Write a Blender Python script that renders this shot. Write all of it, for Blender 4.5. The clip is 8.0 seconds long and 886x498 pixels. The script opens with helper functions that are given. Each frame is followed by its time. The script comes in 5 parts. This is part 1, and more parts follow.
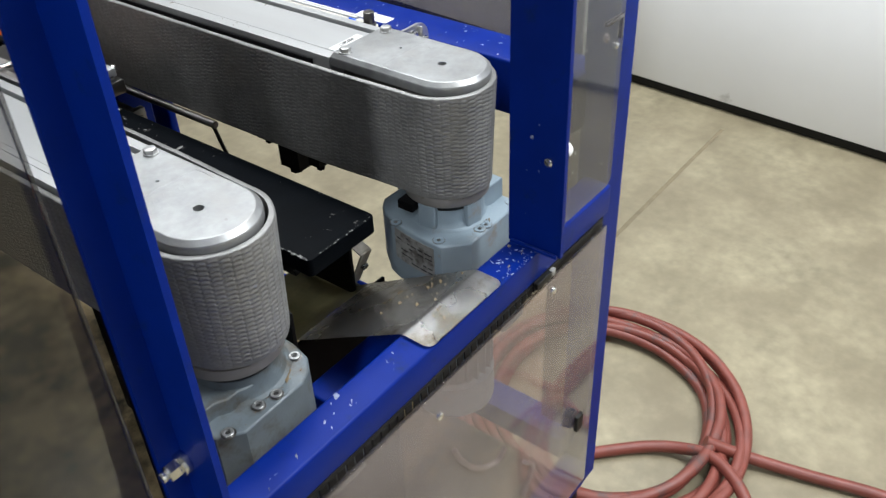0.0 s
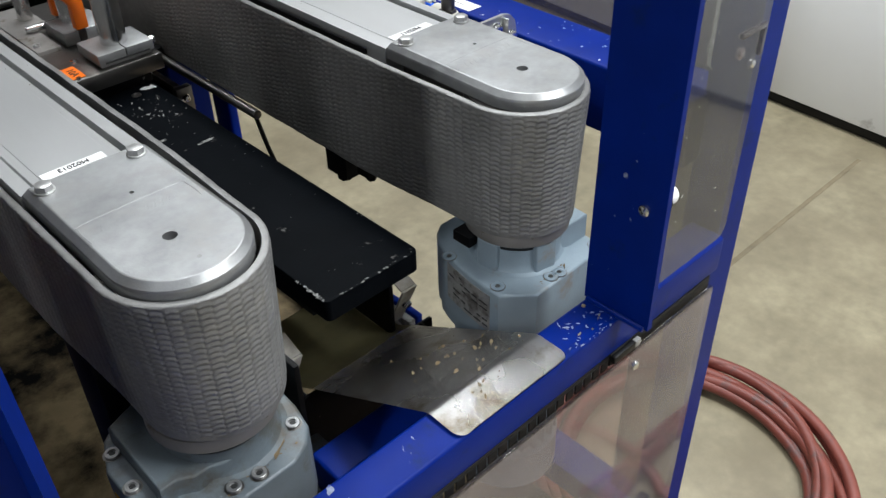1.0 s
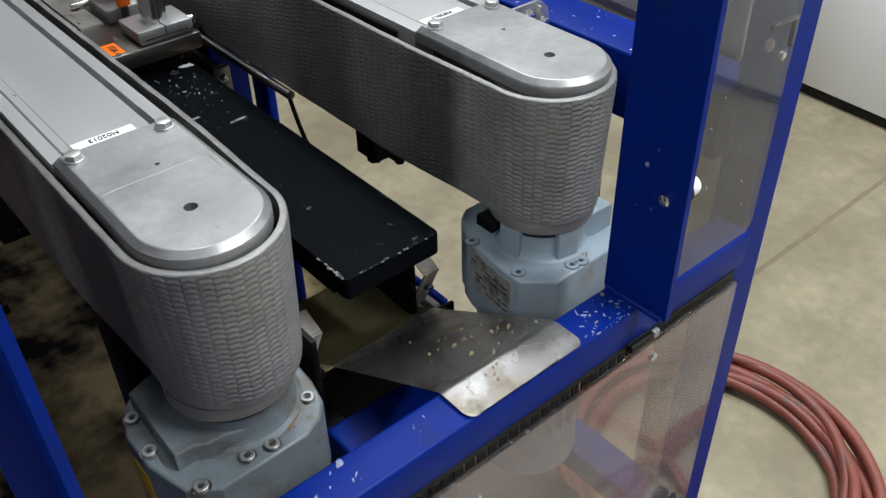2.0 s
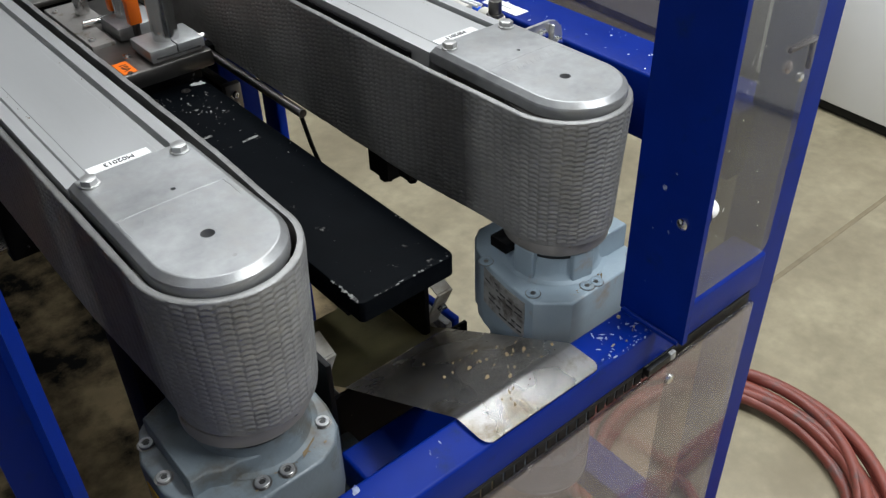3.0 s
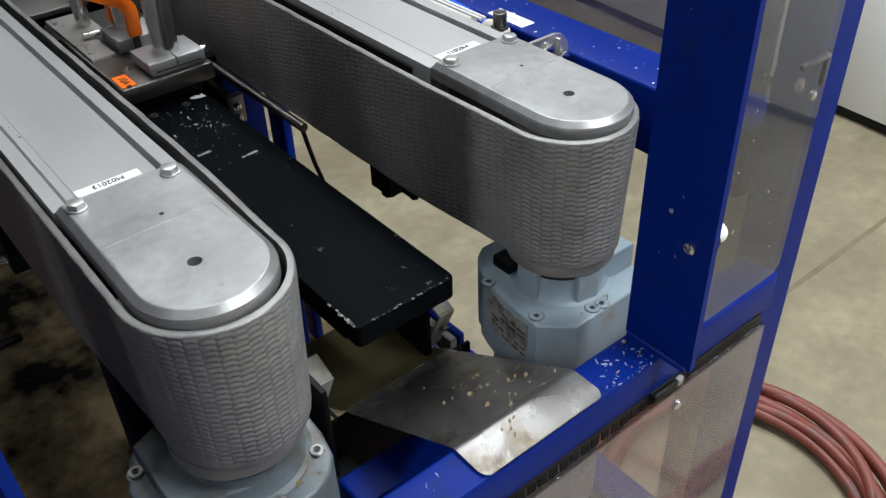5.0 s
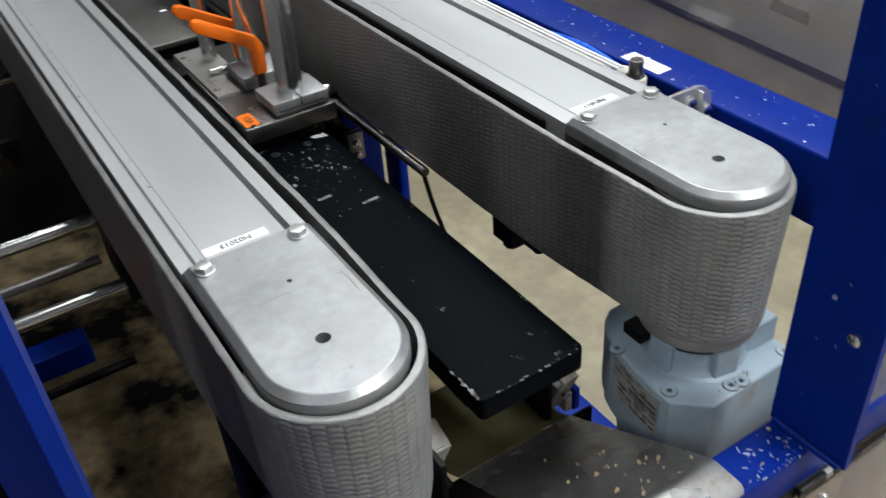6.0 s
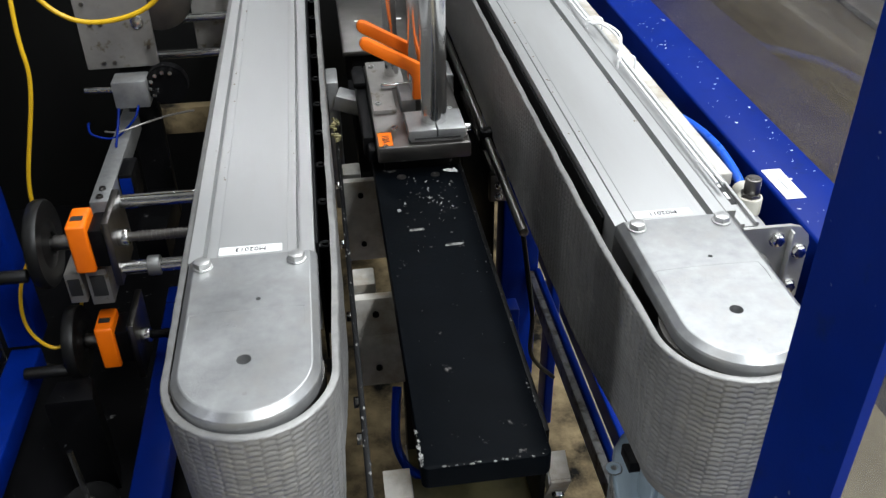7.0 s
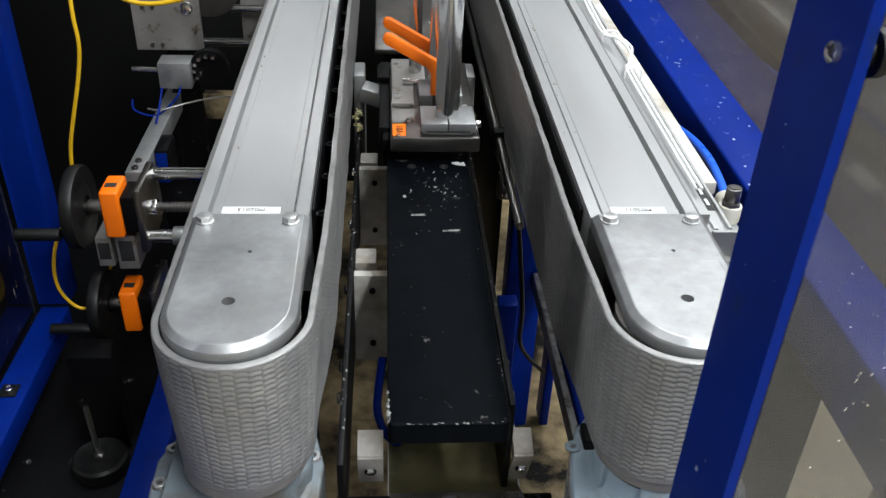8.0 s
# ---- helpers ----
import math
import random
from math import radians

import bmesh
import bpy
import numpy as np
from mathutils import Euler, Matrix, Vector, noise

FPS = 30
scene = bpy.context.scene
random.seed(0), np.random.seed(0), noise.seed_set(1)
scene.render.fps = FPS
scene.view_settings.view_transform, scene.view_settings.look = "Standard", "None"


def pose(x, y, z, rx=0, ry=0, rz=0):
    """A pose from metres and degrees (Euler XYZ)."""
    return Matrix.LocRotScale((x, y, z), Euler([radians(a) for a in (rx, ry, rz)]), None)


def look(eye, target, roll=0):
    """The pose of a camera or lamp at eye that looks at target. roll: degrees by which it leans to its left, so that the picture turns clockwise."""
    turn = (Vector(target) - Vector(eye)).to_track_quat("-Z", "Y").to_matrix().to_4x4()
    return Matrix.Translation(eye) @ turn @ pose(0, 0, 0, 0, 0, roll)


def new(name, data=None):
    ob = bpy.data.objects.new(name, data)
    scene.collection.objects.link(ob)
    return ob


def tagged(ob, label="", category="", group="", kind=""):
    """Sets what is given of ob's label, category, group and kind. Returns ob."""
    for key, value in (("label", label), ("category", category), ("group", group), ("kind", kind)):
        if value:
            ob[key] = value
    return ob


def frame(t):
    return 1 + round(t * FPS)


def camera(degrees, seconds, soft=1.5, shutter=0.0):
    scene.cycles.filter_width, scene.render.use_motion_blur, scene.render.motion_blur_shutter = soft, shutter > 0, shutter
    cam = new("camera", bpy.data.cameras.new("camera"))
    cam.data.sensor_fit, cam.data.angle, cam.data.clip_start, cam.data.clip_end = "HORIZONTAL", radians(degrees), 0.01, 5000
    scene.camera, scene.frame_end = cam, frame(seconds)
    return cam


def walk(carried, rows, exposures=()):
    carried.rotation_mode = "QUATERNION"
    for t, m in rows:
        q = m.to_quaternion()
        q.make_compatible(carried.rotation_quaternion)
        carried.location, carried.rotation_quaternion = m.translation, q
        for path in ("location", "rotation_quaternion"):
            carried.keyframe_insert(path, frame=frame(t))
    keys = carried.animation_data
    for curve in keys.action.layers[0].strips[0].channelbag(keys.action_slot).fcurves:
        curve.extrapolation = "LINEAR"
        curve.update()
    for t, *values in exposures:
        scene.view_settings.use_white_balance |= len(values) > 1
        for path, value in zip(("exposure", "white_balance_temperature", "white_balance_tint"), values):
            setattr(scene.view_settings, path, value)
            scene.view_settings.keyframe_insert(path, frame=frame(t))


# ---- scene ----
cam = camera(53.5, 8.0, soft=1.35, shutter=0.25)
PATH = [
    (0, (-0.389, -0.605, 1.397), (0.858, 0.407, 0.204), -2.7),
    (0.5, (-0.257, -0.53, 1.345), (0.891, 0.555, 0.119), -1.9),
    (1, (-0.202, -0.502, 1.316), (0.881, 0.665, 0.105), -1.5),
    (1.5, (-0.193, -0.526, 1.311), (0.813, 0.691, 0.083), -1.5),
    (3, (-0.193, -0.507, 1.321), (0.81, 0.729, 0.111), -1.7),
    (3.5, (-0.184, -0.5, 1.323), (0.814, 0.745, 0.117), -1.8),
    (4, (-0.176, -0.499, 1.323), (0.813, 0.756, 0.12), -2.0),
    (5.5, (-0.159, -0.477, 1.322), (0.797, 0.791, 0.106), -3.0),
    (6, (-0.15, -0.425, 1.339), (0.663, 0.97, 0.159), -4.5),
    (6.5, (-0.01, -0.427, 1.356), (0.491, 1.137, 0.215), -2.2),
    (7, (0.079, -0.493, 1.37), (0.3, 1.144, 0.242), -0.8),
    (7.5, (0.067, -0.532, 1.37), (0.278, 1.114, 0.253), -0.3),
    (8, (0.125, -0.567, 1.373), (0.254, 1.099, 0.274), 2.3),
]
walk(cam, [(t, look(eye, target, roll)) for t, eye, target, roll in PATH], exposures=((0.0, 0.1), (0.5, 0.0), (1.0, -0.12), (1.5, -0.16), (5.5, -0.2), (6.0, -0.06), (6.5, -0.09), (7.0, 0.14), (8.0, 0.17)))

# ---- world and light ----
world = bpy.data.worlds.new("hall")
scene.world = world
world.use_nodes = True
world.node_tree.nodes["Background"].inputs[0].default_value = (0.75, 0.85, 1.0, 1)
world.node_tree.nodes["Background"].inputs[1].default_value = 0.001


def ceiling_lamp(x, y, z, sx, sy, watts, rz=0.0):
    data = bpy.data.lights.new("unseen_lamp", "AREA")
    data.shape, data.size, data.size_y, data.energy, data.color = "RECTANGLE", sx, sy, watts, (0.955, 1.0, 1.03)
    ob = new("unseen_lamp", data)
    ob.matrix_world = pose(x, y, z, 0, 0, rz)
    return ob


# unseen strip lamps under the hall's ceiling; the first fits the belts' shadow bands
ceiling_lamp(-3.0, -1.75, 3.7, 2.4, 0.10, 118, 30)
ceiling_lamp(0.5, 1.3, 4.0, 1.0, 2.4, 58)
# the next three are added, no fitting seen: for the noses, rails and door
ceiling_lamp(1.3, -2.1, 4.0, 0.3, 2.4, 185)
ceiling_lamp(-0.4, 4.6, 3.9, 1.2, 0.3, 20)
ceiling_lamp(2.0, 1.3, 3.95, 0.35, 3.8, 112)


# ---- materials ----
def material(name, base, rough=0.5, metal=0.0, vary=0.25, grain=40.0, bump=0.0, bump_scale=200.0, stain=None, stain_amount=0.0,
             stain_scale=9.0, stretch=(1, 1, 1), coat=0.0, spec=0.5, rough_vary=0.15, soft=0.0):
    m = bpy.data.materials.new(name)
    m.use_nodes = True
    nt = m.node_tree
    n, l = nt.nodes, nt.links
    b = n["Principled BSDF"]
    b.inputs["Metallic"].default_value = metal
    b.inputs["Coat Weight"].default_value = coat
    b.inputs["Specular IOR Level"].default_value = spec
    tc = n.new("ShaderNodeTexCoord")
    mp = n.new("ShaderNodeMapping")
    mp.inputs["Scale"].default_value = stretch
    l.new(tc.outputs["Object"], mp.inputs[0])
    big = n.new("ShaderNodeTexNoise")
    big.inputs["Scale"].default_value, big.inputs["Detail"].default_value = grain / 6, 5
    fine = n.new("ShaderNodeTexNoise")
    fine.inputs["Scale"].default_value, fine.inputs["Detail"].default_value = grain, 6
    l.new(mp.outputs[0], big.inputs[0])
    l.new(mp.outputs[0], fine.inputs[0])
    mean = n.new("ShaderNodeMix")
    mean.inputs[0].default_value = 0.5
    l.new(big.outputs[0], mean.inputs[2])
    l.new(fine.outputs[0], mean.inputs[3])
    ramp = n.new("ShaderNodeMapRange")
    ramp.inputs[1].default_value, ramp.inputs[2].default_value = 0.3, 0.7
    ramp.inputs[3].default_value, ramp.inputs[4].default_value = 1 - vary, 1 + vary
    l.new(mean.outputs[0], ramp.inputs[0])
    col = n.new("ShaderNodeMix")
    col.data_type, col.blend_type = "RGBA", "MULTIPLY"
    col.inputs[0].default_value = 1.0
    col.inputs[6].default_value = (*base, 1)
    l.new(ramp.outputs[0], col.inputs[7])
    out = col.outputs[2]
    if stain:
        sp = n.new("ShaderNodeTexNoise")
        sp.inputs["Scale"].default_value, sp.inputs["Detail"].default_value, sp.inputs["Roughness"].default_value = stain_scale, 8, 0.65
        l.new(mp.outputs[0], sp.inputs[0])
        sr = n.new("ShaderNodeMapRange")
        sr.inputs[1].default_value, sr.inputs[2].default_value = 0.66 - 0.3 * stain_amount - soft, 0.72 - 0.25 * stain_amount + soft
        l.new(sp.outputs[0], sr.inputs[0])
        mix = n.new("ShaderNodeMix")
        mix.data_type = "RGBA"
        l.new(sr.outputs[0], mix.inputs[0])
        l.new(out, mix.inputs[6])
        mix.inputs[7].default_value = (*stain, 1)
        out = mix.outputs[2]
    l.new(out, b.inputs["Base Color"])
    rr = n.new("ShaderNodeMapRange")
    rr.inputs[1].default_value, rr.inputs[2].default_value = 0.3, 0.7
    rr.inputs[3].default_value, rr.inputs[4].default_value = max(0.03, rough * (1 - rough_vary)), min(1, rough * (1 + rough_vary))
    l.new(big.outputs[0], rr.inputs[0])
    l.new(rr.outputs[0], b.inputs["Roughness"])
    if bump:
        bn = n.new("ShaderNodeTexNoise")
        bn.inputs["Scale"].default_value, bn.inputs["Detail"].default_value = bump_scale, 4
        l.new(mp.outputs[0], bn.inputs[0])
        bp = n.new("ShaderNodeBump")
        bp.inputs["Strength"].default_value, bp.inputs["Distance"].default_value = bump, 0.002
        l.new(bn.outputs[0], bp.inputs["Height"])
        l.new(bp.outputs[0], b.inputs["Normal"])
    return m


def glass_material(name, tint, rough, dust, haze=(0.42, 0.38, 0.36), marks=0.45):
    """Scratched clear plastic sheet: mostly see-through, with gloss and a dusting of scuffs."""
    m = bpy.data.materials.new(name)
    m.use_nodes = True
    n, l = m.node_tree.nodes, m.node_tree.links
    b = n["Principled BSDF"]
    b.inputs["Base Color"].default_value = (*haze, 1)
    b.inputs["Roughness"].default_value = 0.5
    clear = n.new("ShaderNodeBsdfTransparent")
    clear.inputs[0].default_value = (*tint, 1)
    gloss = n.new("ShaderNodeBsdfGlossy")
    gloss.inputs["Roughness"].default_value = rough
    lw = n.new("ShaderNodeLayerWeight")
    lw.inputs[0].default_value = 0.5
    power = n.new("ShaderNodeMath")
    power.operation = "POWER"
    power.inputs[1].default_value = 4.0
    l.new(lw.outputs["Facing"], power.inputs[0])
    shine = n.new("ShaderNodeMath")
    shine.operation = "MULTIPLY_ADD"
    shine.inputs[1].default_value, shine.inputs[2].default_value = 0.9, 0.05
    l.new(power.outputs[0], shine.inputs[0])
    mix = n.new("ShaderNodeMixShader")
    l.new(shine.outputs[0], mix.inputs[0])
    l.new(clear.outputs[0], mix.inputs[1])
    l.new(gloss.outputs[0], mix.inputs[2])
    tc = n.new("ShaderNodeTexCoord")
    mp = n.new("ShaderNodeMapping")
    mp.inputs["Scale"].default_value = (1, 1, 0.35)
    mp.inputs["Rotation"].default_value = (0.4, 0.3, 0)
    l.new(tc.outputs["Object"], mp.inputs[0])
    sp = n.new("ShaderNodeTexNoise")
    sp.inputs["Scale"].default_value, sp.inputs["Detail"].default_value = 70, 4
    l.new(mp.outputs[0], sp.inputs[0])
    big = n.new("ShaderNodeTexNoise")
    big.inputs["Scale"].default_value = 5
    l.new(tc.outputs["Object"], big.inputs[0])
    sr = n.new("ShaderNodeMapRange")
    sr.inputs[1].default_value, sr.inputs[2].default_value = 0.66, 0.74
    sr.inputs[3].default_value, sr.inputs[4].default_value = 0.0, marks
    l.new(sp.outputs[0], sr.inputs[0])
    br = n.new("ShaderNodeMapRange")
    br.inputs[1].default_value, br.inputs[2].default_value = 0.35, 0.7
    br.inputs[3].default_value, br.inputs[4].default_value = dust * 0.5, dust
    l.new(big.outputs[0], br.inputs[0])
    add = n.new("ShaderNodeMath")
    add.operation = "MAXIMUM"
    l.new(sr.outputs[0], add.inputs[0])
    l.new(br.outputs[0], add.inputs[1])
    mix2 = n.new("ShaderNodeMixShader")
    l.new(add.outputs[0], mix2.inputs[0])
    l.new(mix.outputs[0], mix2.inputs[1])
    l.new(b.outputs[0], mix2.inputs[2])
    l.new(mix2.outputs[0], n["Material Output"].inputs[0])
    return m


BLUE = material("blue_paint", (0.0005, 0.0145, 0.17), 0.4, 0, 0.15, 25, bump=0.03, bump_scale=300, spec=0.1, stain=(0.004, 0.016, 0.11), stain_amount=0.12, stain_scale=30, soft=0.03)
ALU = material("machined_aluminium", (0.355, 0.36, 0.362), 0.44, 0.75, 0.2, 90, bump=0.08, bump_scale=500, stain=(0.35, 0.345, 0.335), stain_amount=0.4, stain_scale=26, soft=0.05)
ALU_RAIL = material("anodised_aluminium", (0.57, 0.575, 0.575), 0.4, 0.75, 0.04, 14, stretch=(3, 0.5, 3), bump=0.012, stain=(0.53, 0.53, 0.525), stain_amount=0.25, stain_scale=7, soft=0.1)
STEEL = material("stainless_sheet", (0.62, 0.61, 0.59), 0.27, 0.93, 0.2, 60, stain=(0.34, 0.29, 0.21), stain_amount=0.24, stain_scale=22, bump=0.05, soft=0.05)
CHROME = material("plated_steel", (0.75, 0.75, 0.74), 0.2, 1.0, 0.08, 40)
ZINC = material("zinc_plate", (0.6, 0.6, 0.59), 0.34, 0.75, 0.15, 40)
DUSTY = material("dusty_aluminium", (0.5, 0.48, 0.44), 0.65, 0.15, 0.25, 60, bump=0.1, bump_scale=400, stain=(0.3, 0.25, 0.18), stain_amount=0.35, stain_scale=14, soft=0.06)
RING_STEEL = material("ground_steel", (0.30, 0.285, 0.27), 0.48, 0.6, 0.15, 60, stain=(0.16, 0.135, 0.1), stain_amount=0.3, stain_scale=30)
TAG = material("worn_tag", (0.3, 0.3, 0.29), 0.5, 0.3, 0.3, 80, stain=(0.12, 0.11, 0.1), stain_amount=0.5, stain_scale=50, soft=0.02)
DARK_STEEL = material("dark_steel", (0.2, 0.19, 0.18), 0.35, 1.0, 0.2, 40, bump=0.05)
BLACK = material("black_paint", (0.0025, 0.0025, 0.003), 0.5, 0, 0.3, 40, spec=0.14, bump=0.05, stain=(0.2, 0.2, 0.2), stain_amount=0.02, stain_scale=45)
BED = material("worn_black_plastic", (0.0022, 0.003, 0.0042), 0.5, 0, 0.3, 30, spec=0.03, bump=0.06, stain=(0.14, 0.135, 0.13), stain_amount=0.05, stain_scale=40)
RUBBER = material("black_rubber", (0.005, 0.005, 0.005), 0.45, 0, 0.3, 60, spec=0.3)
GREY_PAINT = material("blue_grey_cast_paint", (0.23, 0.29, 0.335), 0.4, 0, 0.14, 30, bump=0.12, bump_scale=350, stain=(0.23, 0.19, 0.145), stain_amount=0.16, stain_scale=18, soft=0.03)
# near motor's paint: darker than GREY_PAINT, with heavier dark stain
DARK_CAST_PAINT = material("dark_cast_paint", (0.125, 0.152, 0.17), 0.36, 0, 0.22, 30, bump=0.12, bump_scale=350, stain=(0.075, 0.066, 0.05), stain_amount=0.4, stain_scale=22, soft=0.05)
ORANGE = material("orange_plastic", (1.0, 0.19, 0.004), 0.38, 0, 0.05, 30)
YELLOW = material("yellow_cable", (0.75, 0.45, 0.01), 0.45, 0, 0.1, 30)
HOSE = material("red_rubber_hose", (0.165, 0.04, 0.028), 0.5, 0, 0.25, 30, stain=(0.09, 0.045, 0.04), stain_amount=0.35, stain_scale=16)
BLUE_TUBE = material("blue_air_tube", (0.01, 0.1, 0.65), 0.3, 0, 0.05, 30)
WHITE = material("white_label", (0.88, 0.88, 0.87), 0.5, 0, 0.04, 40)
INK = material("black_ink", (0.02, 0.02, 0.02), 0.6, 0, 0.1, 40)
CREAM = material("cream_plastic", (0.6, 0.58, 0.5), 0.45, 0, 0.08, 30)
BRASS = material("brass", (0.7, 0.5, 0.2), 0.3, 1.0, 0.1, 40)
GREASE = material("yellow_grease", (0.42, 0.38, 0.2), 0.35, 0, 0.2, 60)
DEBRIS = material("cardboard_dust", (0.27, 0.225, 0.15), 0.9, 0, 0.5, 200, bump=0.6, bump_scale=400)
GRIME = material("brown_grime", (0.16, 0.115, 0.06), 0.75, 0, 0.4, 150, bump=0.4, bump_scale=400)
# chute's pan: the plank's dark reflection is put into an olive steel colour
PAN_SHADED = material("shaded_pan_steel", (0.2, 0.18, 0.09), 0.4, 0.3, 0.3, 30, stain=(0.1, 0.085, 0.04), stain_amount=0.4, stain_scale=12, soft=0.06, bump=0.04)
# brown for the tray and bar; the tray's black blotches imitate shaded floor
TRAY = material("blotched_brown", (0.25, 0.19, 0.106), 0.8, 0, 0.35, 12, spec=0.15, bump=0.1, bump_scale=80, stain=(0.002, 0.002, 0.002), stain_amount=0.72, stain_scale=5, soft=0.05)
CHIP = material("chipped_paint", (0.24, 0.27, 0.37), 0.6, 0.2, 0.45, 200, bump=0.5, bump_scale=500, stain=(0.03, 0.05, 0.2), stain_amount=0.5, stain_scale=90)
CONCRETE = material("sealed_concrete", (0.255, 0.222, 0.147), 0.38, 0, 0.34, 30, bump=0.05, bump_scale=60, stain=(0.17, 0.142, 0.092), stain_amount=0.6, stain_scale=3.2, soft=0.09)
SCUFF = material("rubbed_plastic", (0.2, 0.2, 0.19), 0.7, 0, 0.6, 260, stain=(0.03, 0.03, 0.03), stain_amount=0.55, stain_scale=160)
JOINT = material("dark_joint", (0.16, 0.13, 0.08), 0.8, 0, 0.3, 30)
DOOR_WHITE = material("white_door_skin", (0.85, 0.86, 0.87), 0.35, 0, 0.04, 4, stain=(0.6, 0.6, 0.6), stain_amount=0.1, stain_scale=5)
WALL = material("painted_wall", (0.23, 0.23, 0.225), 0.7, 0, 0.08, 4)
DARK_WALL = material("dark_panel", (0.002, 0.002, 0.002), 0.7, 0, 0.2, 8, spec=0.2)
BELT = material("belt_rubber", (0.24, 0.237, 0.231), 0.4, 0.4, 0.24, 110, spec=0.6, bump=0.12, bump_scale=900, stain=(0.3, 0.29, 0.27), stain_amount=0.2, stain_scale=40, soft=0.04)
CLEAR = glass_material("clear_guard_sheet", (0.60, 0.59, 0.59), 0.05, 0.16, marks=0.2)
HAZY = glass_material("hazy_guard_sheet", (0.80, 0.735, 0.72), 0.08, 0.2, (0.55, 0.49, 0.47), 0.2)
GREY_CLEAR = glass_material("grey_clear_sheet", (0.62, 0.617, 0.62), 0.05, 0.09, (0.45, 0.45, 0.455), 0.15)
SMOKE = glass_material("smoked_guard_sheet", (0.68, 0.675, 0.67), 0.06, 0.006, marks=0.03)
DARK_SMOKE = glass_material("dark_smoked_sheet", (0.3, 0.3, 0.3), 0.08, 0.01)


# ---- mesh helpers ----
def box(x0, x1, y0, y1, z0, z1, bevel=0.0015, segments=2):
    bm = bmesh.new()
    bmesh.ops.create_cube(bm, size=1, matrix=Matrix.Translation(((x0 + x1) / 2, (y0 + y1) / 2, (z0 + z1) / 2)) @ Matrix.Diagonal((x1 - x0, y1 - y0, z1 - z0, 1)))
    if bevel:
        bmesh.ops.bevel(bm, geom=list(bm.edges), offset=min(bevel, 0.45 * min(x1 - x0, y1 - y0, z1 - z0)), segments=segments, affect="EDGES", profile=0.5)
    return bm


def prism(outline, z0, z1, bevel=0.0, segments=2, m=None):
    """An outline in the xy plane, raised from z0 to z1, with a rounded rim; m turns it into place."""
    bm = bmesh.new()
    low = [bm.verts.new((x, y, z0)) for x, y in outline]
    top = [bm.verts.new((x, y, z1)) for x, y in outline]
    bm.faces.new(low[::-1])
    cap = bm.faces.new(top)
    for i in range(len(outline)):
        j = (i + 1) % len(outline)
        bm.faces.new((low[i], low[j], top[j], top[i]))
    bmesh.ops.recalc_face_normals(bm, faces=list(bm.faces))
    if bevel:
        bmesh.ops.bevel(bm, geom=list(cap.edges), offset=bevel, segments=segments, affect="EDGES", profile=0.5)
    if m is not None:
        bmesh.ops.transform(bm, matrix=m, verts=bm.verts)
    return bm


def rod(a, b, r, sides=20, bevel=0.0, r2=None):
    """A round bar from a to b."""
    a, b = Vector(a), Vector(b)
    bm = bmesh.new()
    turn = (b - a).to_track_quat("Z", "Y").to_matrix().to_4x4()
    bmesh.ops.create_cone(bm, cap_ends=True, segments=sides, radius1=r, radius2=r if r2 is None else r2, depth=(b - a).length,
                          matrix=Matrix.Translation((a + b) / 2) @ turn)
    if bevel:
        rims = [e for e in bm.edges if any(len(f.verts) > 4 for f in e.link_faces)]
        bmesh.ops.bevel(bm, geom=rims, offset=bevel, segments=2, affect="EDGES", profile=0.5)
    return bm


def lathe(profile, centre, sides=32, m=None):
    """Turned part about z: profile of (radius, height)."""
    bm = bmesh.new()
    rings = []
    for r, z in profile:
        rings.append([bm.verts.new((r * math.cos(2 * math.pi * k / sides), r * math.sin(2 * math.pi * k / sides), z)) for k in range(sides)])
    for p, q in zip(rings, rings[1:]):
        for k in range(sides):
            bm.faces.new((p[k], p[(k + 1) % sides], q[(k + 1) % sides], q[k]))
    bm.faces.new(rings[0][::-1])
    bm.faces.new(rings[-1])
    bmesh.ops.recalc_face_normals(bm, faces=list(bm.faces))
    bmesh.ops.transform(bm, matrix=Matrix.Translation(centre) @ (m if m is not None else Matrix()), verts=bm.verts)
    return bm


def smooth_path(points, steps=8, closed=False):
    pts = [Vector(p) for p in points]
    out, n = [], len(pts)
    for i in range(n if closed else n - 1):
        if closed:
            p0, p1, p2, p3 = pts[i - 1], pts[i], pts[(i + 1) % n], pts[(i + 2) % n]
        else:
            p0, p1, p2, p3 = pts[max(i - 1, 0)], pts[i], pts[i + 1], pts[min(i + 2, n - 1)]
        for s in range(steps):
            u = s / steps
            out.append(0.5 * (2 * p1 + (p2 - p0) * u + (2 * p0 - 5 * p1 + 4 * p2 - p3) * u * u + (3 * p1 - p0 - 3 * p2 + p3) * u ** 3))
    if not closed:
        out.append(pts[-1])
    return out


